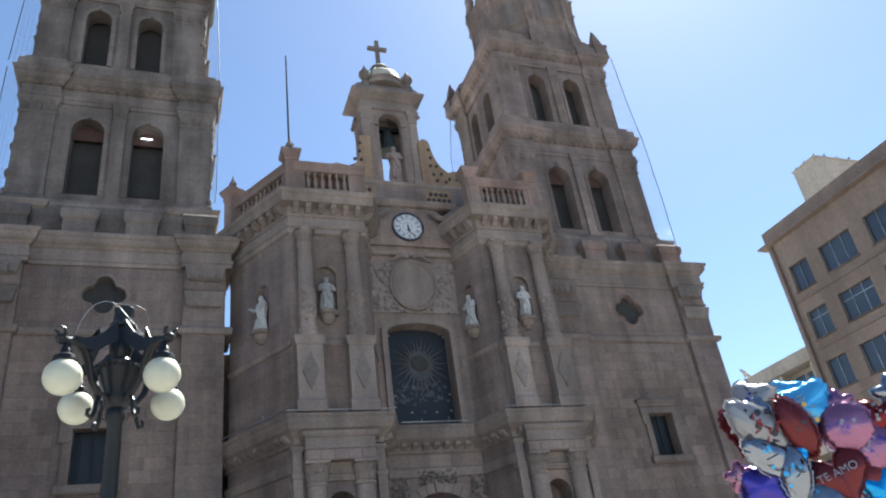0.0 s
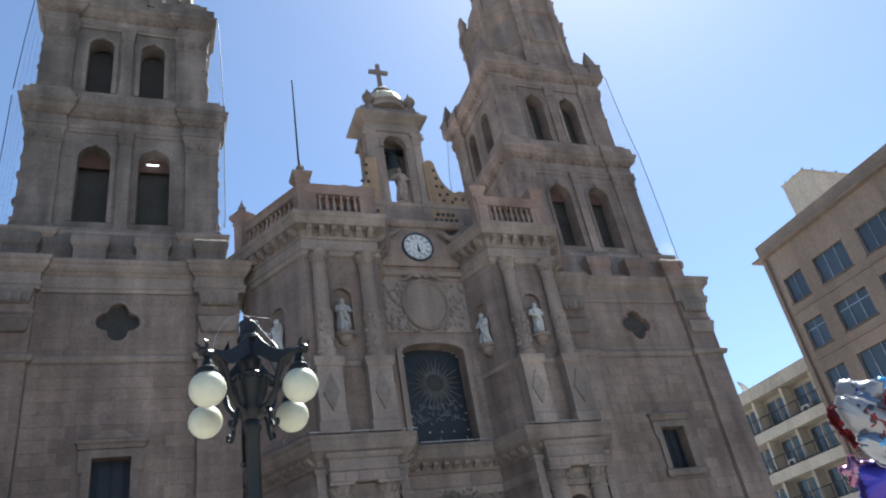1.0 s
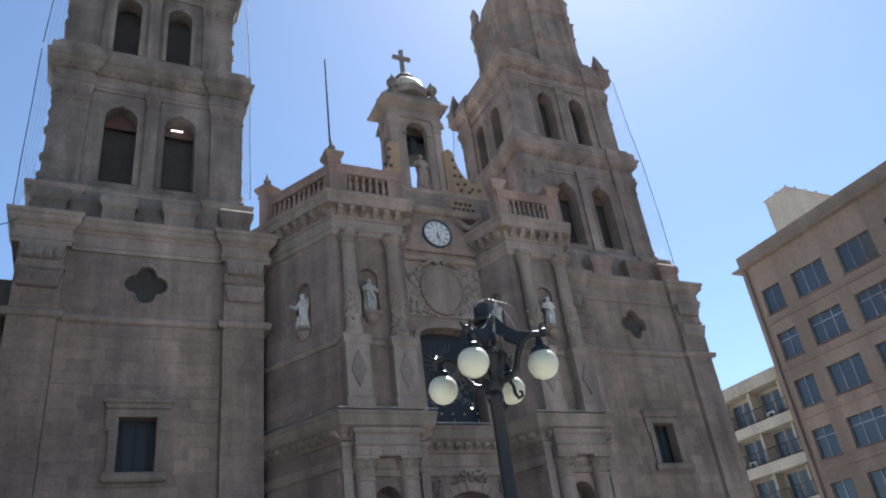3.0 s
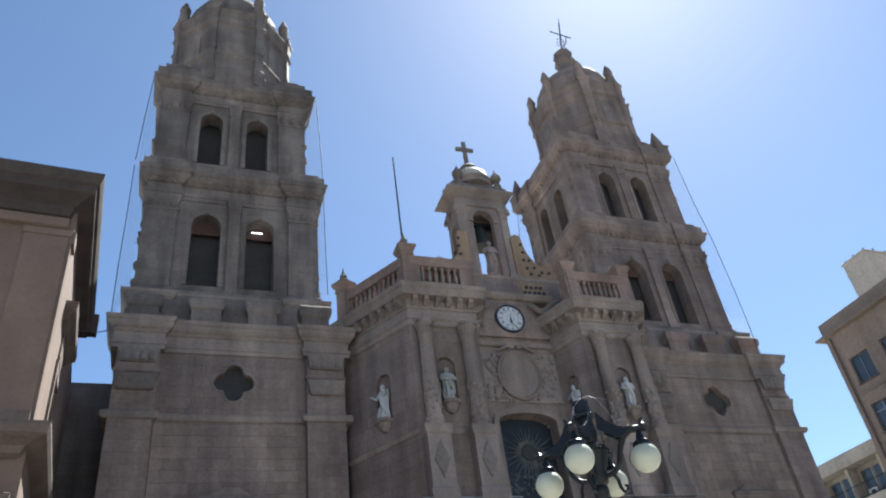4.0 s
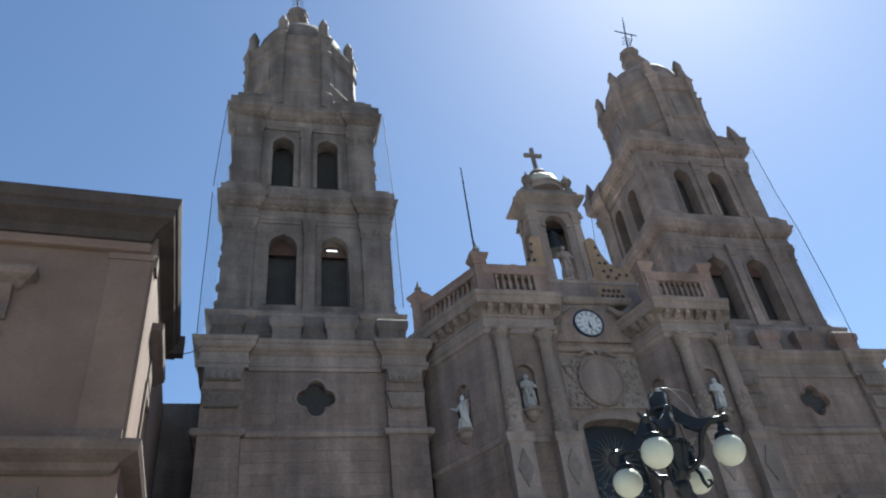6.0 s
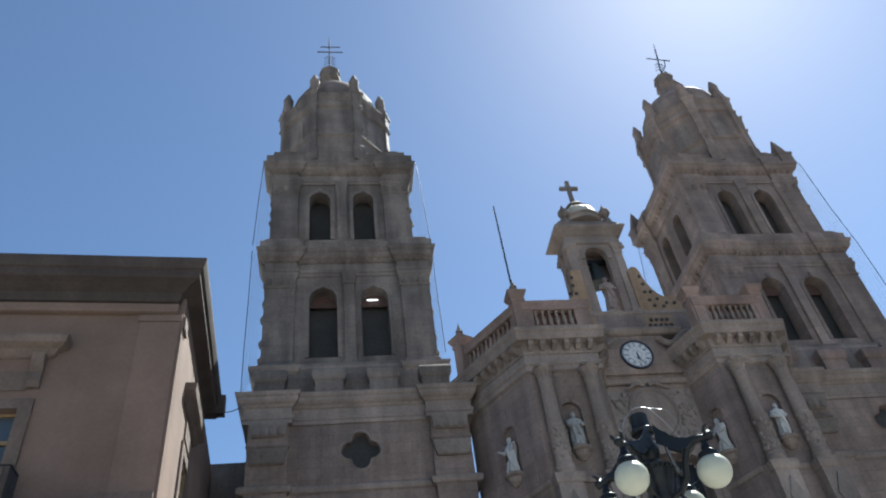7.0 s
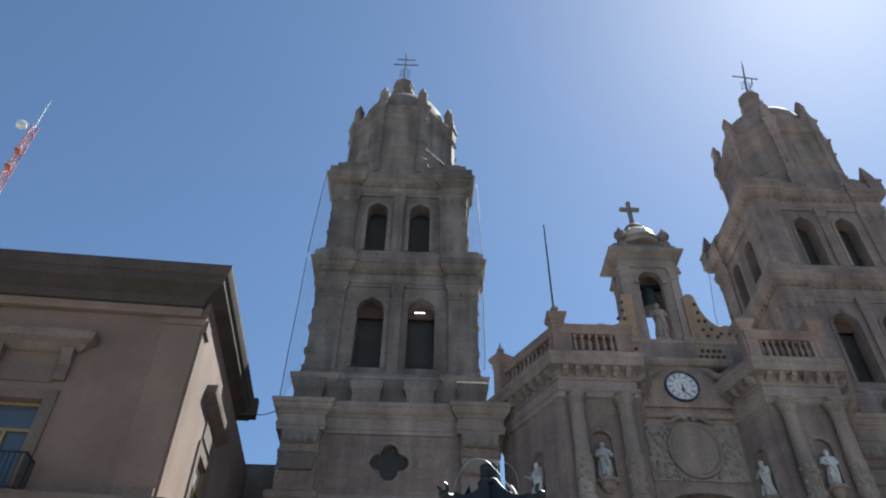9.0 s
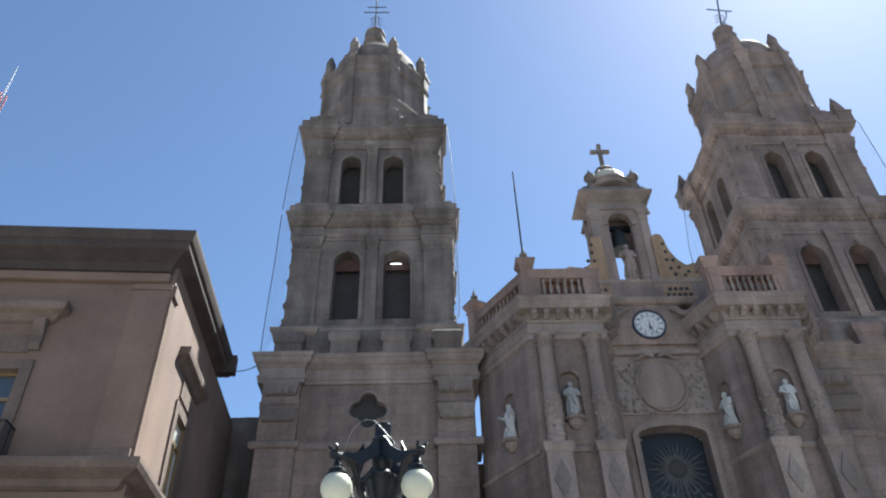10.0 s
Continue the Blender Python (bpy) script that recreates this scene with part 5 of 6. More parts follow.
for k in range(4):
    z = 14.55 - 3.05 * k
    bm = B()
    box(bm, FX, FX + 1.3, F0, F1, z - 0.75, z)
    part("balcony_slab", bm, CREAM, flats)
    for yy in [F0 + 0.5 + 3.1 * i for i in range(6)]:
        bm = B()
        box(bm, FX + 0.35, FX + 1.3, yy - 0.12, yy + 0.12, z, z + 2.45)
        part("dividing_wall", bm, CREAM, flats)
        for c in (0.35, 1.6):
            bm = B()
            box(bm, FX + 1.22, FX + 1.3, yy + c, yy + c + 1.05, z + 0.1, z + 2.1)
            g = part("balcony_door", bm, GLASS_SKY, flats)
            bm = B()
            box(bm, FX + 1.17, FX + 1.218, yy + c - 0.04, yy + c + 0.04, z + 0.1, z + 2.1)
            part("door_stile", bm, WHITE_STEEL, g)
    r = thing("balcony_railing", (FX, 48, z), "dark iron railing along an apartment balcony", "railing", "apartment railings")
    for h in (0.1, 1.0):
        bm = B()
        tube(bm, [(FX + 0.05, F0, z + h), (FX + 0.05, F1, z + h)], 0.04, 6)
        part("rail", bm, IRON, r)
    for i in range(18):
        bm = B()
        yy = F0 + 0.3 + i
        tube(bm, [(FX + 0.05, yy, z), (FX + 0.05, yy, z + 1.0)], 0.035, 5)
        part("railing_post", bm, IRON, r)
for yy, z in ((42.6, 14.55), (45.8, 11.5), (48.4, 11.5)):
    ac = thing("air_conditioner", (FX + 0.9, yy, z), "white box air conditioner standing on an apartment balcony", "air conditioner", "apartment air conditioners")
    bm = B()
    mould(bm, rect(FX + 0.9, yy, 0.18, 0.42), [(-0.02, z), (0, z + 0.03), (0, z + 0.58), (-0.02, z + 0.62)])
    part("casing", bm, WHITE_STEEL, ac)
    bm = B()
    lathe(bm, [(0.22, 0), (0.22, 0.02), (0.05, 0.03)], (0, 0, 0), 14, pose(FX + 0.72, yy, z + 0.3, 0, -90, 0))
    part("fan_grille", bm, IRON, ac)
dish = thing("satellite_dish", (47.2, 48.3, 17.95), "grey satellite dish on the apartment roof", "satellite dish")
bm = B()
lathe(bm, [(0.02, 0.0), (0.3, 0.05), (0.55, 0.16), (0.57, 0.18), (0.3, 0.08), (0.02, 0.03)], (0, 0, 0), 16, pose(47.2, 48.3, 18.75, 50, 20, 40))
part("reflector", bm, STEEL, dish, smooth=True)
bm = B()
tube(bm, [(47.2, 48.3, 17.95), (47.2, 48.3, 18.75), (46.9, 48.0, 19.0)], 0.04, 6)
part("bracket", bm, STEEL, dish)

# ---- radio mast far behind the corner building ----
mast = thing("radio_mast", (-24.1, 33.6, 0), "red and white lattice radio mast with round antennas", "radio mast")
LEGS = [(-24.1 + 0.24 * math.cos(a), 33.6 + 0.24 * math.sin(a)) for a in (0.3, 2.4, 4.5)]
for s in range(21):
    z0, z1 = 2.0 * s - 2 if s else 0.0, 2.0 * s
    bm = B()
    for i in range(3):
        a, b = LEGS[i], LEGS[(i + 1) % 3]
        tube(bm, [(*a, z0), (*a, z1)], 0.035, 5)
        tube(bm, [(*a, z0), (*b, (z0 + z1) / 2)], 0.025, 4)
        tube(bm, [(*b, (z0 + z1) / 2), (*a, z1)], 0.025, 4)
    part("mast_section", bm, RED_STEEL if s > 17 else WHITE_STEEL, mast)
bm = B()
tube(bm, [(-24.1, 33.6, 39.9), (-24.1, 33.6, 42.9)], [0.05, 0.02], 6)
part("whip_antenna", bm, WHITE_STEEL, mast)
for z, dx in ((39.5, -0.42), (36.9, 0.36), (35.4, 0.36)):
    bm = B()
    lathe(bm, [(0.05, -0.2), (0.32 if z > 39 else 0.2, -0.15), (0.32 if z > 39 else 0.2, 0.15), (0.05, 0.2)], (0, 0, 0), 14, pose(-24.1 + dx, 33.0, z, 80, 0, 20))
    part("drum_antenna", bm, RED_STEEL if z < 39 else WHITE_STEEL, mast)

# ---- street lamp with four globes ----
LX, LY = 2.68, 9.12
lamp = thing("street_lamp", (LX, LY, 0), "black cast-iron street lamp with four opal globes on winged arms", "street lamp")
bm = B()
lathe(bm, [(0.34, 0), (0.34, 0.25), (0.28, 0.3), (0.26, 0.7), (0.2, 0.8), (0.15, 1.0), (0.12, 1.1), (0.09, 1.2), (0.068, 3.1), (0.064, 3.8), (0.085, 3.84), (0.085, 3.9), (0.07, 3.93)], (LX, LY, 0), 20)
part("post", bm, IRON, lamp, smooth=True)
bm = B()
lathe(bm, [(0.07, 3.92), (0.1, 3.95), (0.12, 4.02), (0.11, 4.08), (0.14, 4.16), (0.17, 4.28), (0.18, 4.33), (0.11, 4.35), (0.08, 4.4), (0.1, 4.46), (0.11, 4.54), (0.08, 4.6), (0.075, 4.68), (0.09, 4.7), (0.08, 4.74)], (LX, LY, 0), 20)
part("lamp_head", bm, IRON, lamp, smooth=True)
bm = B()
lathe(bm, [(0.07, 4.68), (0.115, 4.7), (0.12, 4.73), (0.095, 4.75), (0.088, 4.86), (0.095, 4.88), (0.09, 4.9), (0.02, 4.91)], (LX, LY, 0), 20)
part("top_cap", bm, IRON, lamp, smooth=True)
bm = B()
for k in range(24):
    a = 2 * math.pi * k / 24
    ball(bm, (LX + 0.185 * math.cos(a), LY + 0.185 * math.sin(a), 4.29), 0.018, 1, 6, 4)
part("beaded_collar", bm, IRON, lamp)
for ang in (223, 311, 40, 131):
    m4 = Matrix.Translation((LX, LY, 0)) @ pose(0, 0, 0, 0, 0, ang)
    bm = B()
    tube(bm, [(0.08, 0, 4.0), (0.2, 0, 4.03), (0.28, 0, 4.12), (0.32, 0, 4.26), (0.38, 0, 4.38), (0.47, 0, 4.43), (0.58, 0, 4.41), (0.65, 0, 4.38)], [0.025, 0.03, 0.03, 0.032, 0.042, 0.044, 0.036, 0.02], 10)
    tube(bm, [(0.56, 0, 4.42), (0.56, 0, 4.3)], [0.03, 0.035], 8)
    ball(bm, (0.62, 0, 4.42), 0.05, 0.8, 10, 6)
    bmesh.ops.transform(bm, matrix=m4, verts=bm.verts[:])
    arm = part("dragon_arm", bm, IRON, lamp, smooth=True)
    for s in (-1, 1):
        bm = B()
        edge = [(0.52, 4.46), (0.43, 4.46), (0.34, 4.5), (0.26, 4.57), (0.17, 4.7)]
        low = [(0.46, 4.4), (0.39, 4.36), (0.32, 4.36), (0.25, 4.42), (0.15, 4.5)]
        vs = rings(bm, [[(x, s * 0.03 + d + s * 0.25 * (0.5 - x), z) for x, z in edge + low[::-1]] for d in (0.0, 0.012)])
        bmesh.ops.transform(bm, matrix=m4, verts=bm.verts[:])
        part("wing", bm, IRON, arm)
        bm = B()
        tube(bm, [(0.6, s * 0.03, 4.45), (0.63, s * 0.05, 4.49), (0.66, s * 0.05, 4.5)], [0.02, 0.015, 0.005], 6)
        bmesh.ops.transform(bm, matrix=m4, verts=bm.verts[:])
        part("ear", bm, IRON, arm)
    bm = B()
    tube(bm, [(0.16, 0, 4.04), (0.21, 0, 3.95), (0.22, 0, 3.86), (0.25, 0, 3.8), (0.29, 0, 3.82), (0.29, 0, 3.86), (0.265, 0, 3.87)], [0.02, 0.02, 0.02, 0.018, 0.018, 0.016, 0.014], 7)
    bmesh.ops.transform(bm, matrix=m4, verts=bm.verts[:])
    part("tail_hook", bm, IRON, arm)
    bm = B()
    lathe(bm, [(0.03, 4.36), (0.045, 4.33), (0.05, 4.29), (0.095, 4.26), (0.1, 4.22), (0.085, 4.2)], (0.56, 0, 0), 16)
    bmesh.ops.transform(bm, matrix=m4, verts=bm.verts[:])
    part("globe_cap", bm, IRON, arm, smooth=True)
    bm = B()
    ball(bm, (0.56, 0, 4.085), 0.155, 1.0, 28, 18)
    bmesh.ops.transform(bm, matrix=m4, verts=bm.verts[:])
    part("globe", bm, GLOBE, arm, "opal white glass globe", smooth=True)
def wire_at(u, v):
    return (LX - 0.36 + u, LY - 0.3 - 0.1 * math.sin(math.pi * min(u / 0.6, 1)), 4.5 + v)


bm = B()
tube(bm, [wire_at(u, v) for u, v in ((0, 0), (0.02, 0.1), (0.07, 0.2), (0.14, 0.27), (0.21, 0.29), (0.28, 0.275), (0.34, 0.23), (0.42, 0.14), (0.5, 0.05), (0.57, -0.04))], 0.0026, 6)
part("loose_wire", bm, STEEL, lamp)
bm = B()
tube(bm, [wire_at(u, v) for u, v in ((0.27, 0.275), (0.36, 0.265), (0.48, 0.27), (0.54, 0.25), (0.58, 0.18), (0.6, 0.06), (0.6, -0.04))], 0.0016, 6)
part("loose_wire", bm, STEEL, lamp)

# ---- foil balloons held in a bunch over the square ----


def foil(name, colour, metal=0.85, rough=0.22):
    return material(name, colour, rough=rough, metal=metal, stain=0.1, grain=0.03, bump=0.12, size=0.15, vary=0, spec=0.5)


FOILS = {"silver": foil("silver foil", (0.27, 0.28, 0.31), 0.95, 0.16), "red": foil("red foil", (0.16, 0.018, 0.02)), "blue": foil("blue foil", (0.03, 0.30, 0.62)), "purple": foil("purple foil", (0.07, 0.05, 0.27)),
         "pink": foil("pink foil", (0.30, 0.13, 0.21)), "sky": foil("sky blue foil", (0.08, 0.38, 0.66), 0.5), "white": foil("white printed foil", (0.27, 0.26, 0.265), 0.4, 0.28), "dark": foil("dark red foil", (0.13, 0.018, 0.02), 0.6), "ink": foil("black print", (0.02, 0.02, 0.03), 0.1, 0.4), "yellow": foil("yellow print", (0.7, 0.45, 0.05), 0.1, 0.4)}


def heart(k, n):
    t = 2 * math.pi * k / n
    return (0.060 * 16 * math.sin(t) ** 3, 0.060 * (13 * math.cos(t) - 5 * math.cos(2 * t) - 2 * math.cos(3 * t) - math.cos(4 * t)))


def star(k, n):
    t = 2 * math.pi * k / n
    r = 0.82 + 0.18 * math.cos(5 * t)
    return (r * math.sin(t), r * math.cos(t))


def disc(k, n):
    t = 2 * math.pi * k / n
    return (math.sin(t), math.cos(t))


def almond(k, n):
    t = 2 * math.pi * k / n
    return (0.56 * math.sin(t) * abs(math.sin(t)) ** 0.35, 1.12 * math.cos(t))


def pillow(k, n):
    t = 2 * math.pi * k / n
    c, s = math.cos(t), math.sin(t)
    q = (abs(c) ** 4 + abs(s) ** 4) ** 0.25
    r = 0.95 / q * (0.93 + 0.07 * math.cos(4 * t + math.pi))
    return (r * s, r * c)


def balloon(x, y, z, r, shape, colour, turn, tilt, roll, label, marks=None, text=None, bars=None):
    """A foil balloon: two skins that meet in a crimped seam, with creases near the rim, a neck and a ribbon."""
    m = Matrix.Translation((x, y, z)) @ pose(0, 0, 0, 90 + tilt, roll, turn)
    t = thing("foil_balloon", (x, y, z), label, "balloon", "bunch of foil balloons")
    n = 60
    for side in (1, -1):
        bm = B()
        loops = []
        for f in (1.06, 1.0, 0.93, 0.84, 0.7, 0.52, 0.32, 0.12):
            h = 0.42 * max(0.0, 1 - f * f) ** 0.5 if f < 1 else 0.0
            ring = []
            for k in range(n):
                u, v = shape(k, n)
                cr = 1 + 0.035 * math.sin(k * 2.6) * (f ** 6) + 0.02 * math.sin(k * 1.7 + x * 9) * f ** 3
                ring.append((u * r * f * cr, v * r * f * cr, side * (0.002 + r * h * (1 + 0.06 * math.sin(k * 2.1 + z * 5) * f ** 3 + 0.05 * math.sin(k * 0.7 + x * 11) * f ** 2))))
            loops.append(ring)
        rings(bm, loops, cap=False)
        bm.faces.new([v for v in bm.verts[-n:]])
        bmesh.ops.transform(bm, matrix=m, verts=bm.verts[:])
        skin = part("front_skin" if side > 0 else "back_skin", bm, FOILS[colour], t, smooth=True)
        if side > 0 and marks:
            rnd = random.Random(marks[1])
            for k in range(marks[2]):
                a, q = rnd.uniform(0, 6.28), rnd.uniform(0.1, 0.62) * r
                bm = B()
                rr = rnd.uniform(0.05, 0.1) * r
                hz = 0.43 * r * max(0.0, 1 - (q / r / 0.95) ** 2) ** 0.5
                slope = math.atan2(0.43 * q / r, max(0.15, (1 - (q / r / 0.95) ** 2) ** 0.5))
                lathe(bm, [(rr, -0.02 * r), (rr, 0.004), (rr * 0.3, 0.006)], (0, 0, 0), 10)
                bmesh.ops.transform(bm, matrix=m @ Matrix.Translation((q * math.cos(a), q * math.sin(a), hz)) @ Matrix.Rotation(a, 4, 'Z') @ Matrix.Rotation(slope, 4, 'Y'), verts=bm.verts[:])
                part("printed_spot", bm, FOILS[marks[0]], skin)
        if side > 0 and bars:
            rnd = random.Random(bars[1])
            for k in range(bars[2]):
                a, q = rnd.uniform(0, 6.28), rnd.uniform(0.1, 0.6) * r
                bm = B()
                hz = 0.43 * r * max(0.0, 1 - (q / r / 0.95) ** 2) ** 0.5
                vs = box(bm, -0.1 * r, 0.1 * r, -0.02 * r, 0.02 * r, -0.06 * r, 0.01)
                bmesh.ops.transform(bm, matrix=m @ Matrix.Translation((q * math.cos(a), q * math.sin(a), hz)) @ pose(0, 0, 0, 0, 0, rnd.uniform(0, 180)), verts=vs)
                part("printed_bar", bm, FOILS[bars[0]], skin)
        if side > 0 and text:
            cu = bpy.data.curves.new("lettering", "FONT")
            cu.body, cu.size, cu.align_x, cu.extrude = text, r * 0.34, "CENTER", 0.004
            tmp = bpy.data.objects.new("lettering", cu)
            me = bpy.data.meshes.new_from_object(tmp)
            bpy.data.objects.remove(tmp)
            me.transform(m @ Matrix.Translation((0, -0.08 * r, 0.44 * r)))
            me.materials.append(FOILS["white"])
            ob = new("lettering", me)
            ob.parent = skin
    bm = B()
    bot = m @ Vector((0, -r, 0))
    tube(bm, [bot, (bot.x + 0.02, bot.y, bot.z - 0.3), (8.75, 7.5, 0.0)], 0.004, 4)
    part("ribbon", bm, FOILS["white"], t)
    return t


# turn: heading of the face; about -48 looks towards the path
balloon(8.24, 7.78, 3.18, 0.27, heart, "red", -60, 0, 24, "red foil heart balloon with pale print", ("white", 2, 6), None, ("yellow", 23, 5))
balloon(8.27, 7.65, 3.12, 0.33, almond, "white", -35, 8, -36, "white printed foil balloon with dark flowers and lines", ("ink", 3, 12), None, ("red", 4, 12))
balloon(8.42, 7.80, 3.40, 0.25, pillow, "white", -70, -8, 24, "white printed foil balloon with purple marks", ("purple", 4, 9), None, ("ink", 5, 12))
balloon(8.36, 7.70, 3.22, 0.22, almond, "silver", -48, 0, 8, "crumpled silver foil balloon with blue sheen", ("ink", 24, 7), None, ("purple", 25, 5))
balloon(8.70, 7.62, 3.42, 0.17, pillow, "sky", -60, 0, 20, "small sky blue foil balloon with yellow marks", ("yellow", 26, 6))
balloon(8.72, 7.46, 3.24, 0.27, pillow, "sky", -48, 0, -8, "sky blue square foil balloon with yellow mark and print", ("yellow", 6, 2), None, ("white", 16, 10))
balloon(8.50, 7.44, 3.08, 0.27, almond, "dark", -38, 6, -14, "dark red puckered foil balloon", ("ink", 8, 3))
balloon(8.84, 7.22, 3.00, 0.23, disc, "pink", -50, 0, 10, "pink and purple foil balloon with white patches", ("white", 7, 4), None, ("purple", 9, 8))
balloon(8.90, 7.26, 3.22, 0.15, star, "pink", -50, 0, 0, "small pink star foil balloon", ("purple", 17, 5))
balloon(8.46, 7.60, 2.86, 0.2, disc, "blue", -80, -20, 0, "blue metallic foil balloon")
balloon(8.29, 7.62, 2.84, 0.28, almond, "silver", -34, 16, -52, "silver foil balloon with a crumpled sheen", ("sky", 18, 5), None, ("ink", 27, 6))
balloon(8.38, 7.52, 2.68, 0.24, almond, "silver", -44, 0, 6, "silver pointed foil balloon with dark print", ("sky", 19, 5), None, ("ink", 28, 7))
balloon(8.25, 7.80, 2.62, 0.25, pillow, "purple", -48, 0, 0, "deep purple square foil balloon")
balloon(8.13, 7.92, 2.76, 0.15, star, "pink", -50, 10, 0, "small pink and white star foil balloon", ("white", 9, 7), None, ("ink", 29, 4))
balloon(8.70, 7.36, 2.60, 0.29, heart, "dark", -46, -6, -14, "dark red heart foil balloon with white lettering", None, "TE AMO")
balloon(8.98, 7.16, 2.78, 0.23, disc, "pink", -60, 0, 0, "lilac and pink round foil balloon", ("purple", 11, 8), None, ("white", 21, 6))
balloon(8.98, 7.20, 2.40, 0.26, star, "blue", -40, 10, 20, "bright blue star foil balloon")
balloon(9.08, 7.05, 3.02, 0.22, heart, "red", -70, 0, 18, "red heart foil balloon with white print", ("white", 12, 9))
balloon(9.18, 6.90, 3.2, 0.18, star, "silver", -50, 0, 0, "silver star foil balloon")
balloon(8.52, 7.50, 2.36, 0.24, disc, "silver", -48, 0, 0, "silver round foil balloon", ("sky", 22, 6))
balloon(8.93, 7.22, 2.55, 0.18, disc, "dark", -48, 0, 0, "dark red round foil balloon")

# ---- cables and nets hung on the towers ----


def cable(points, sag, r, label):
    pts = []
    for (a, b) in zip(points, points[1:]):
        a, b = Vector(a), Vector(b)
        for k in range(8):
            f = k / 8
            p = a.lerp(b, f)
            p.z -= sag * 4 * f * (1 - f)
            pts.append(p)
    pts.append(Vector(points[-1]))
    bm = B()
    tube(bm, pts, r, 5)
    ob = part("cable", bm, WIRE)
    return tagged(ob, label, "cable", "tower cables")


def net(outer, inner, label):
    """A safety net between an outer cable and the tower: thin cords in a square mesh."""
    t = thing("safety_net", outer[0], label, "net", "tower nets")
    bm = B()
    tube(bm, outer, 0.022, 5)
    part("edge_cable", bm, WIRE, t)
    bm = B()
    n = 5
    for k in range(1, n):
        tube(bm, [Vector(a).lerp(Vector(b), k / n) for a, b in zip(outer, inner)], 0.0045, 3)
    for (a, c), (b, d) in zip(zip(outer, inner), zip(outer[1:], inner[1:])):
        a, b, c, d = Vector(a), Vector(b), Vector(c), Vector(d)
        m = max(2, round((b - a).length / 0.22))
        for k in range(m):
            tube(bm, [a.lerp(b, k / m), c.lerp(d, k / m)], 0.0045, 3)
    tagged(part("netting", bm, WIRE, t), kind="stuff")


SIDE_NET = "fine dark safety net stretched down the tower's corner"
for c, sx in ((0.1, -1), (0.2, 1)):
    net([(c + sx * 4.36, 31.95, 34.6), (c + sx * 4.5, 31.9, 31.5), (c + sx * 4.62, 31.9, 28.2)], [(c + sx * 3.7, 32.5, 34.4), (c + sx * 3.7, 32.5, 31.5), (c + sx * 3.7, 32.5, 28.3)], SIDE_NET)
    net([(c + sx * 4.62, 31.9, 27.8), (c + sx * 4.58, 31.7, 24.5), (c + sx * 4.56, 31.4, 21.5), (c + sx * 4.5, 31.1, 18.5 if sx < 0 else 20.6)], [(c + sx * 4.0, 32.4, 27.4), (c + sx * 4.0, 32.4, 24.5), (c + sx * 4.0, 32.4, 21.5), (c + sx * 4.1, 31.9, 20.3)], SIDE_NET)
net([(29.45, 31.95, 34.7), (29.48, 31.8, 30.5), (29.55, 31.6, 27.6), (29.25, 31.2, 23.0), (28.9, 30.9, 18.5)], [(28.9, 32.5, 34.5), (28.85, 32.5, 30.5), (29.05, 32.4, 27.6), (29.0, 32.4, 23.0), (28.8, 31.8, 19.8)], SIDE_NET)
net([(20.75, 39.3, 35.0), (20.3, 39.4, 31.0), (20.2, 39.4, 28.0), (20.0, 39.2, 20.8)], [(21.2, 38.9, 34.8), (21.2, 38.9, 31.0), (20.9, 38.9, 28.0), (20.9, 38.9, 20.8)], SIDE_NET)
cable([(-4.75, 28.3, 16.4), (-3.9, 30.5, 18.2)], 0.25, 0.02, "thin cable slung from the eave to the tower")
# pale conduits along the lower cornice
for a, b in (((7.0, 27.2, 9.78), (10.9, 27.2, 9.78)), ((15.2, 27.2, 9.78), (19.0, 27.2, 9.78)), ((11.6, 28.95, 9.78), (14.4, 28.95, 9.78)), ((5.0, 30.6, 9.78), (6.9, 27.3, 9.78))):
    bm = B()
    tube(bm, [a, b], 0.02, 6)
    for f in (0.3, 0.7):
        x, y, z = (a[i] + (b[i] - a[i]) * f for i in range(3))
        tube(bm, [(x, y, z - 0.06), (x, y, z + 0.16)], 0.014, 5)
    tagged(part("conduit", bm, STEEL), "pale metal conduit lying along the stone cornice", "conduit", "cornice conduits")

# ---- ashlar blocks: shallow faces with open joints ----
BLOCK = {}


def block_mesh(w, h, mat):
    key = (round(w, 2), round(h, 2), mat.name)
    if key not in BLOCK:
        bm = B()
        a, b = w / 2 - 0.008, h / 2 - 0.008
        rings(bm, [[(-a, 0.004, -b), (a, 0.004, -b), (a, 0.004, b), (-a, 0.004, b)], [(-a, -0.010, -b), (a, -0.010, -b), (a, -0.010, b), (-a, -0.010, b)], [(-a + 0.012, -0.016, -b + 0.012), (a - 0.012, -0.016, -b + 0.012), (a - 0.012, -0.016, b - 0.012), (-a + 0.012, -0.016, b - 0.012)]])
        BLOCK[key] = mesh_of("stone_block", bm, mat)
    return BLOCK[key]


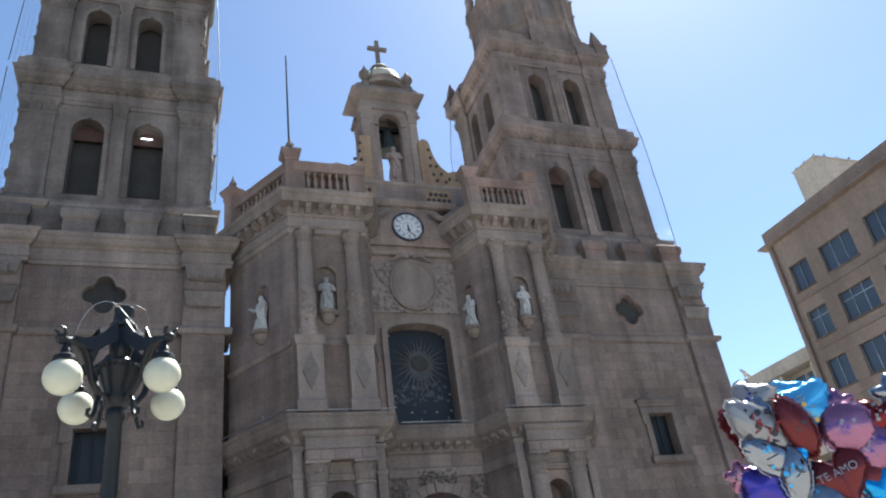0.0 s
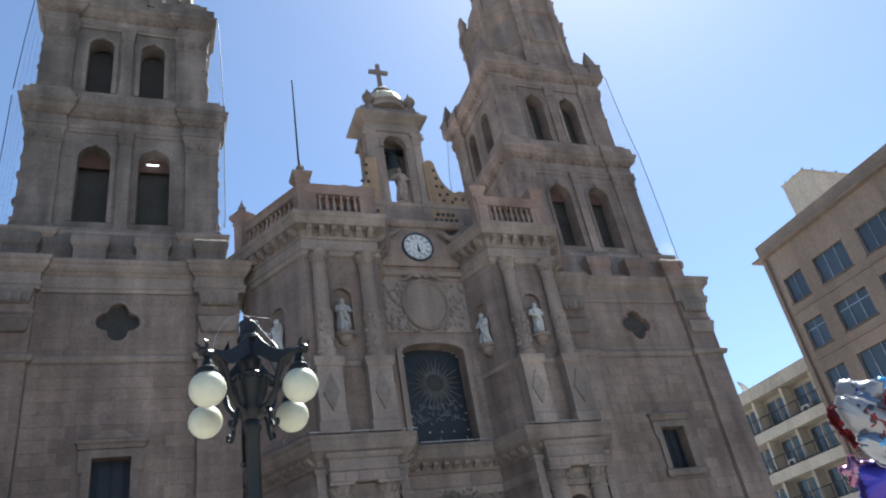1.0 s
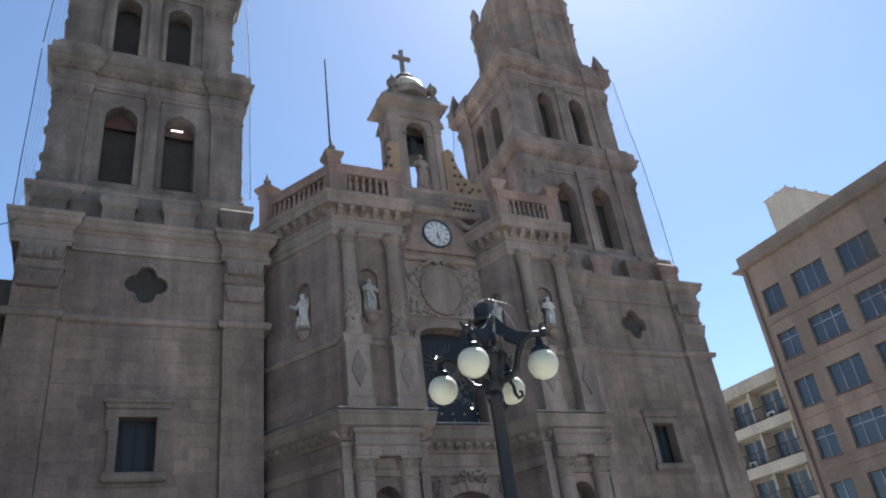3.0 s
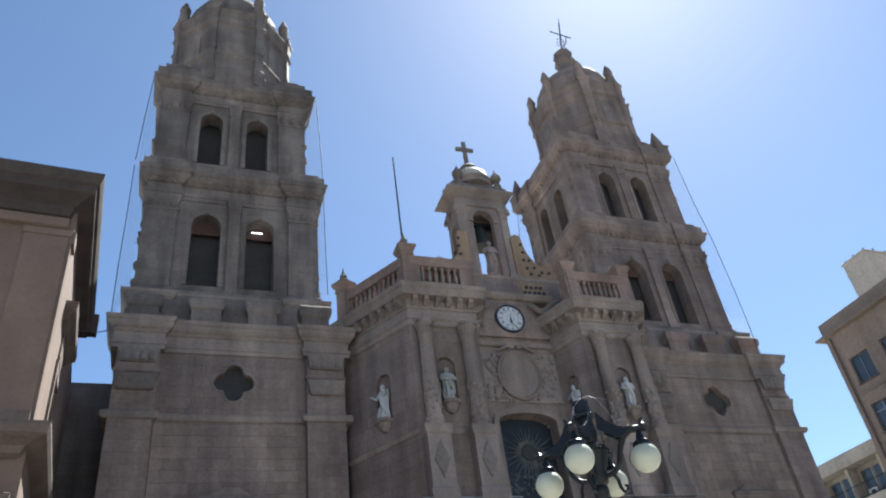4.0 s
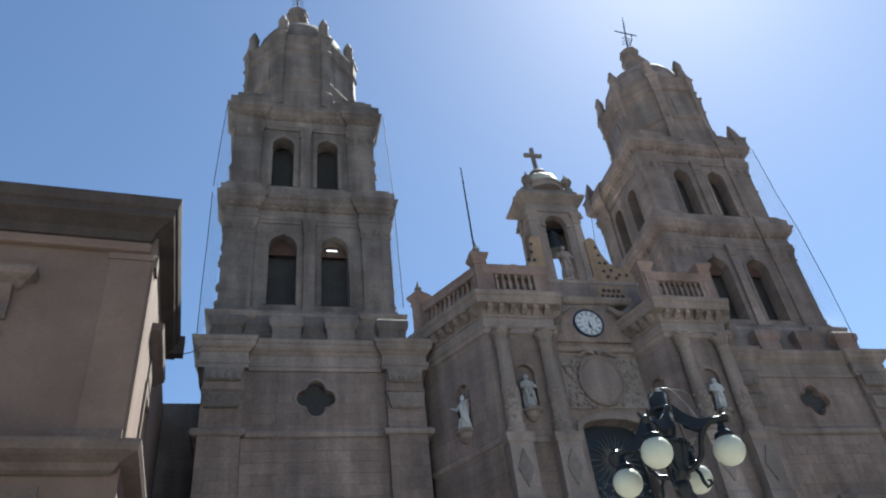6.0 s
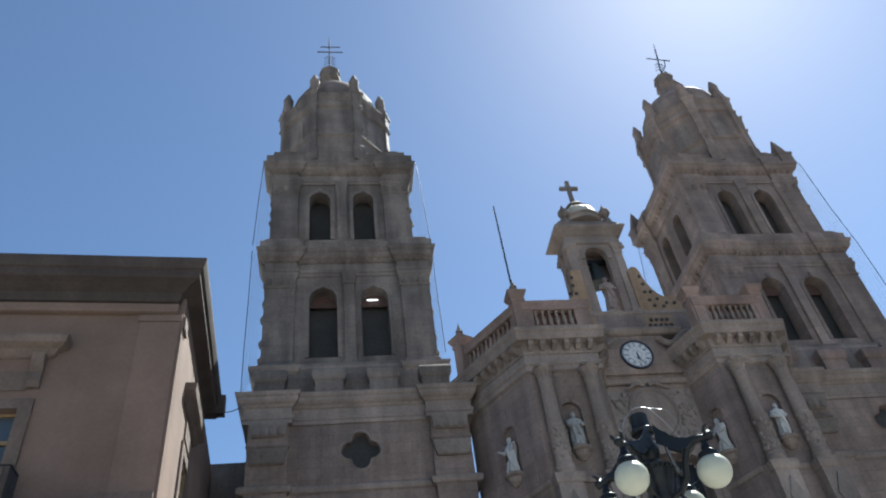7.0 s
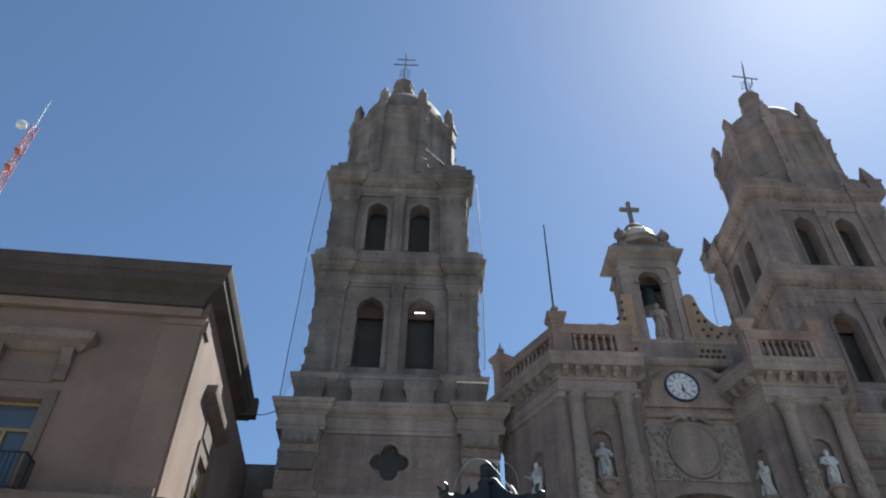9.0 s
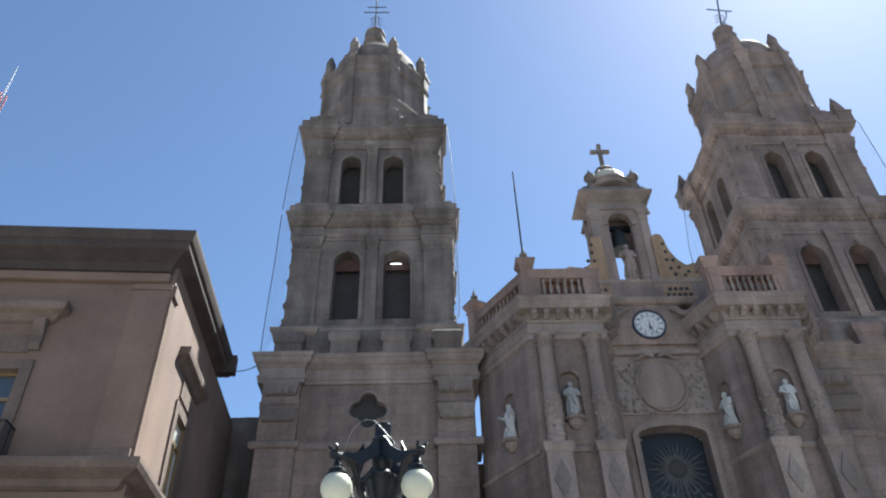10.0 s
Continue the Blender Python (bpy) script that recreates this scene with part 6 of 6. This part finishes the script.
def courses(parent, m, u0, u1, z0, z1, h, w, mat, skip, seed):
    rnd = random.Random(seed)
    rows = round((z1 - z0) / h)
    h = (z1 - z0) / rows
    for r in range(rows):
        u, z = u0, z0 + h * (r + 0.5)
        first = w * (0.5 if r % 2 else 1.0)
        while u < u1 - 0.15:
            d = min(first, u1 - u)
            if u1 - u - d < 0.2:
                d = u1 - u
            first = round(w * rnd.choice((0.8, 1.0, 1.2)), 2)
            if not skip(u, u + d, z - h / 2, z + h / 2):
                ob = new("stone_block", block_mesh(d, h, mat))
                ob.parent = parent
                if parent.type == "EMPTY":
                    ob.matrix_parent_inverse = Matrix.Translation(-parent.location)
                ob.matrix_basis = m @ Matrix.Translation((u + d / 2, rnd.uniform(-0.006, 0.004), z))
            u += d


for t, c, mat in ((tl, 0.62, STONE_PLAIN), (tr, 24.62, STONE_PLAIN)):
    x0 = c - 2.9
    courses(t, Matrix.Translation((x0, 30.75, 0)), 0, 5.8, 7.0, 13.9, 0.46, 0.95, mat, lambda a, b, z0, z1, x0=x0, c=c: z1 > 8.0 and z0 < 11.5 and a + x0 < c + 1.2 and b + x0 > c - 1.0, 11)
for i in (1, 5):
    m, w = face(i)
    courses(portal, m, 0.02, w - 0.02, 4.0, 7.7, 0.5, 0.8, STONE_PLAIN, lambda a, b, z0, z1, w=w: a < w / 2 + 0.65 and b > w / 2 - 0.65 and z1 > 4.4 and z0 < 7.3, 20 + i)
    courses(portal, m, 0.02, w - 0.02, 8.15, 8.65, 0.5, 0.8, STONE_PLAIN, lambda a, b, z0, z1: False, 30 + i)
m, w = face(3)
courses(portal, m, 0.02, w - 0.02, 8.15, 8.65, 0.5, 0.8, STONE_PLAIN, lambda a, b, z0, z1: False, 40)
courses(portal, m, 0.02, w - 0.02, 4.0, 7.75, 0.47, 0.7, STONE_PLAIN, lambda a, b, z0, z1, w=w: a < w / 2 + 1.75 and b > w / 2 - 1.75 and z0 < 7.3, 41)
for i in (0, 6):
    m, w = face(i)
    courses(portal, m, 0.02, w - 0.02, 5.0, 7.7, 0.5, 0.9, STONE_PLAIN, lambda a, b, z0, z1: False, 50 + i)
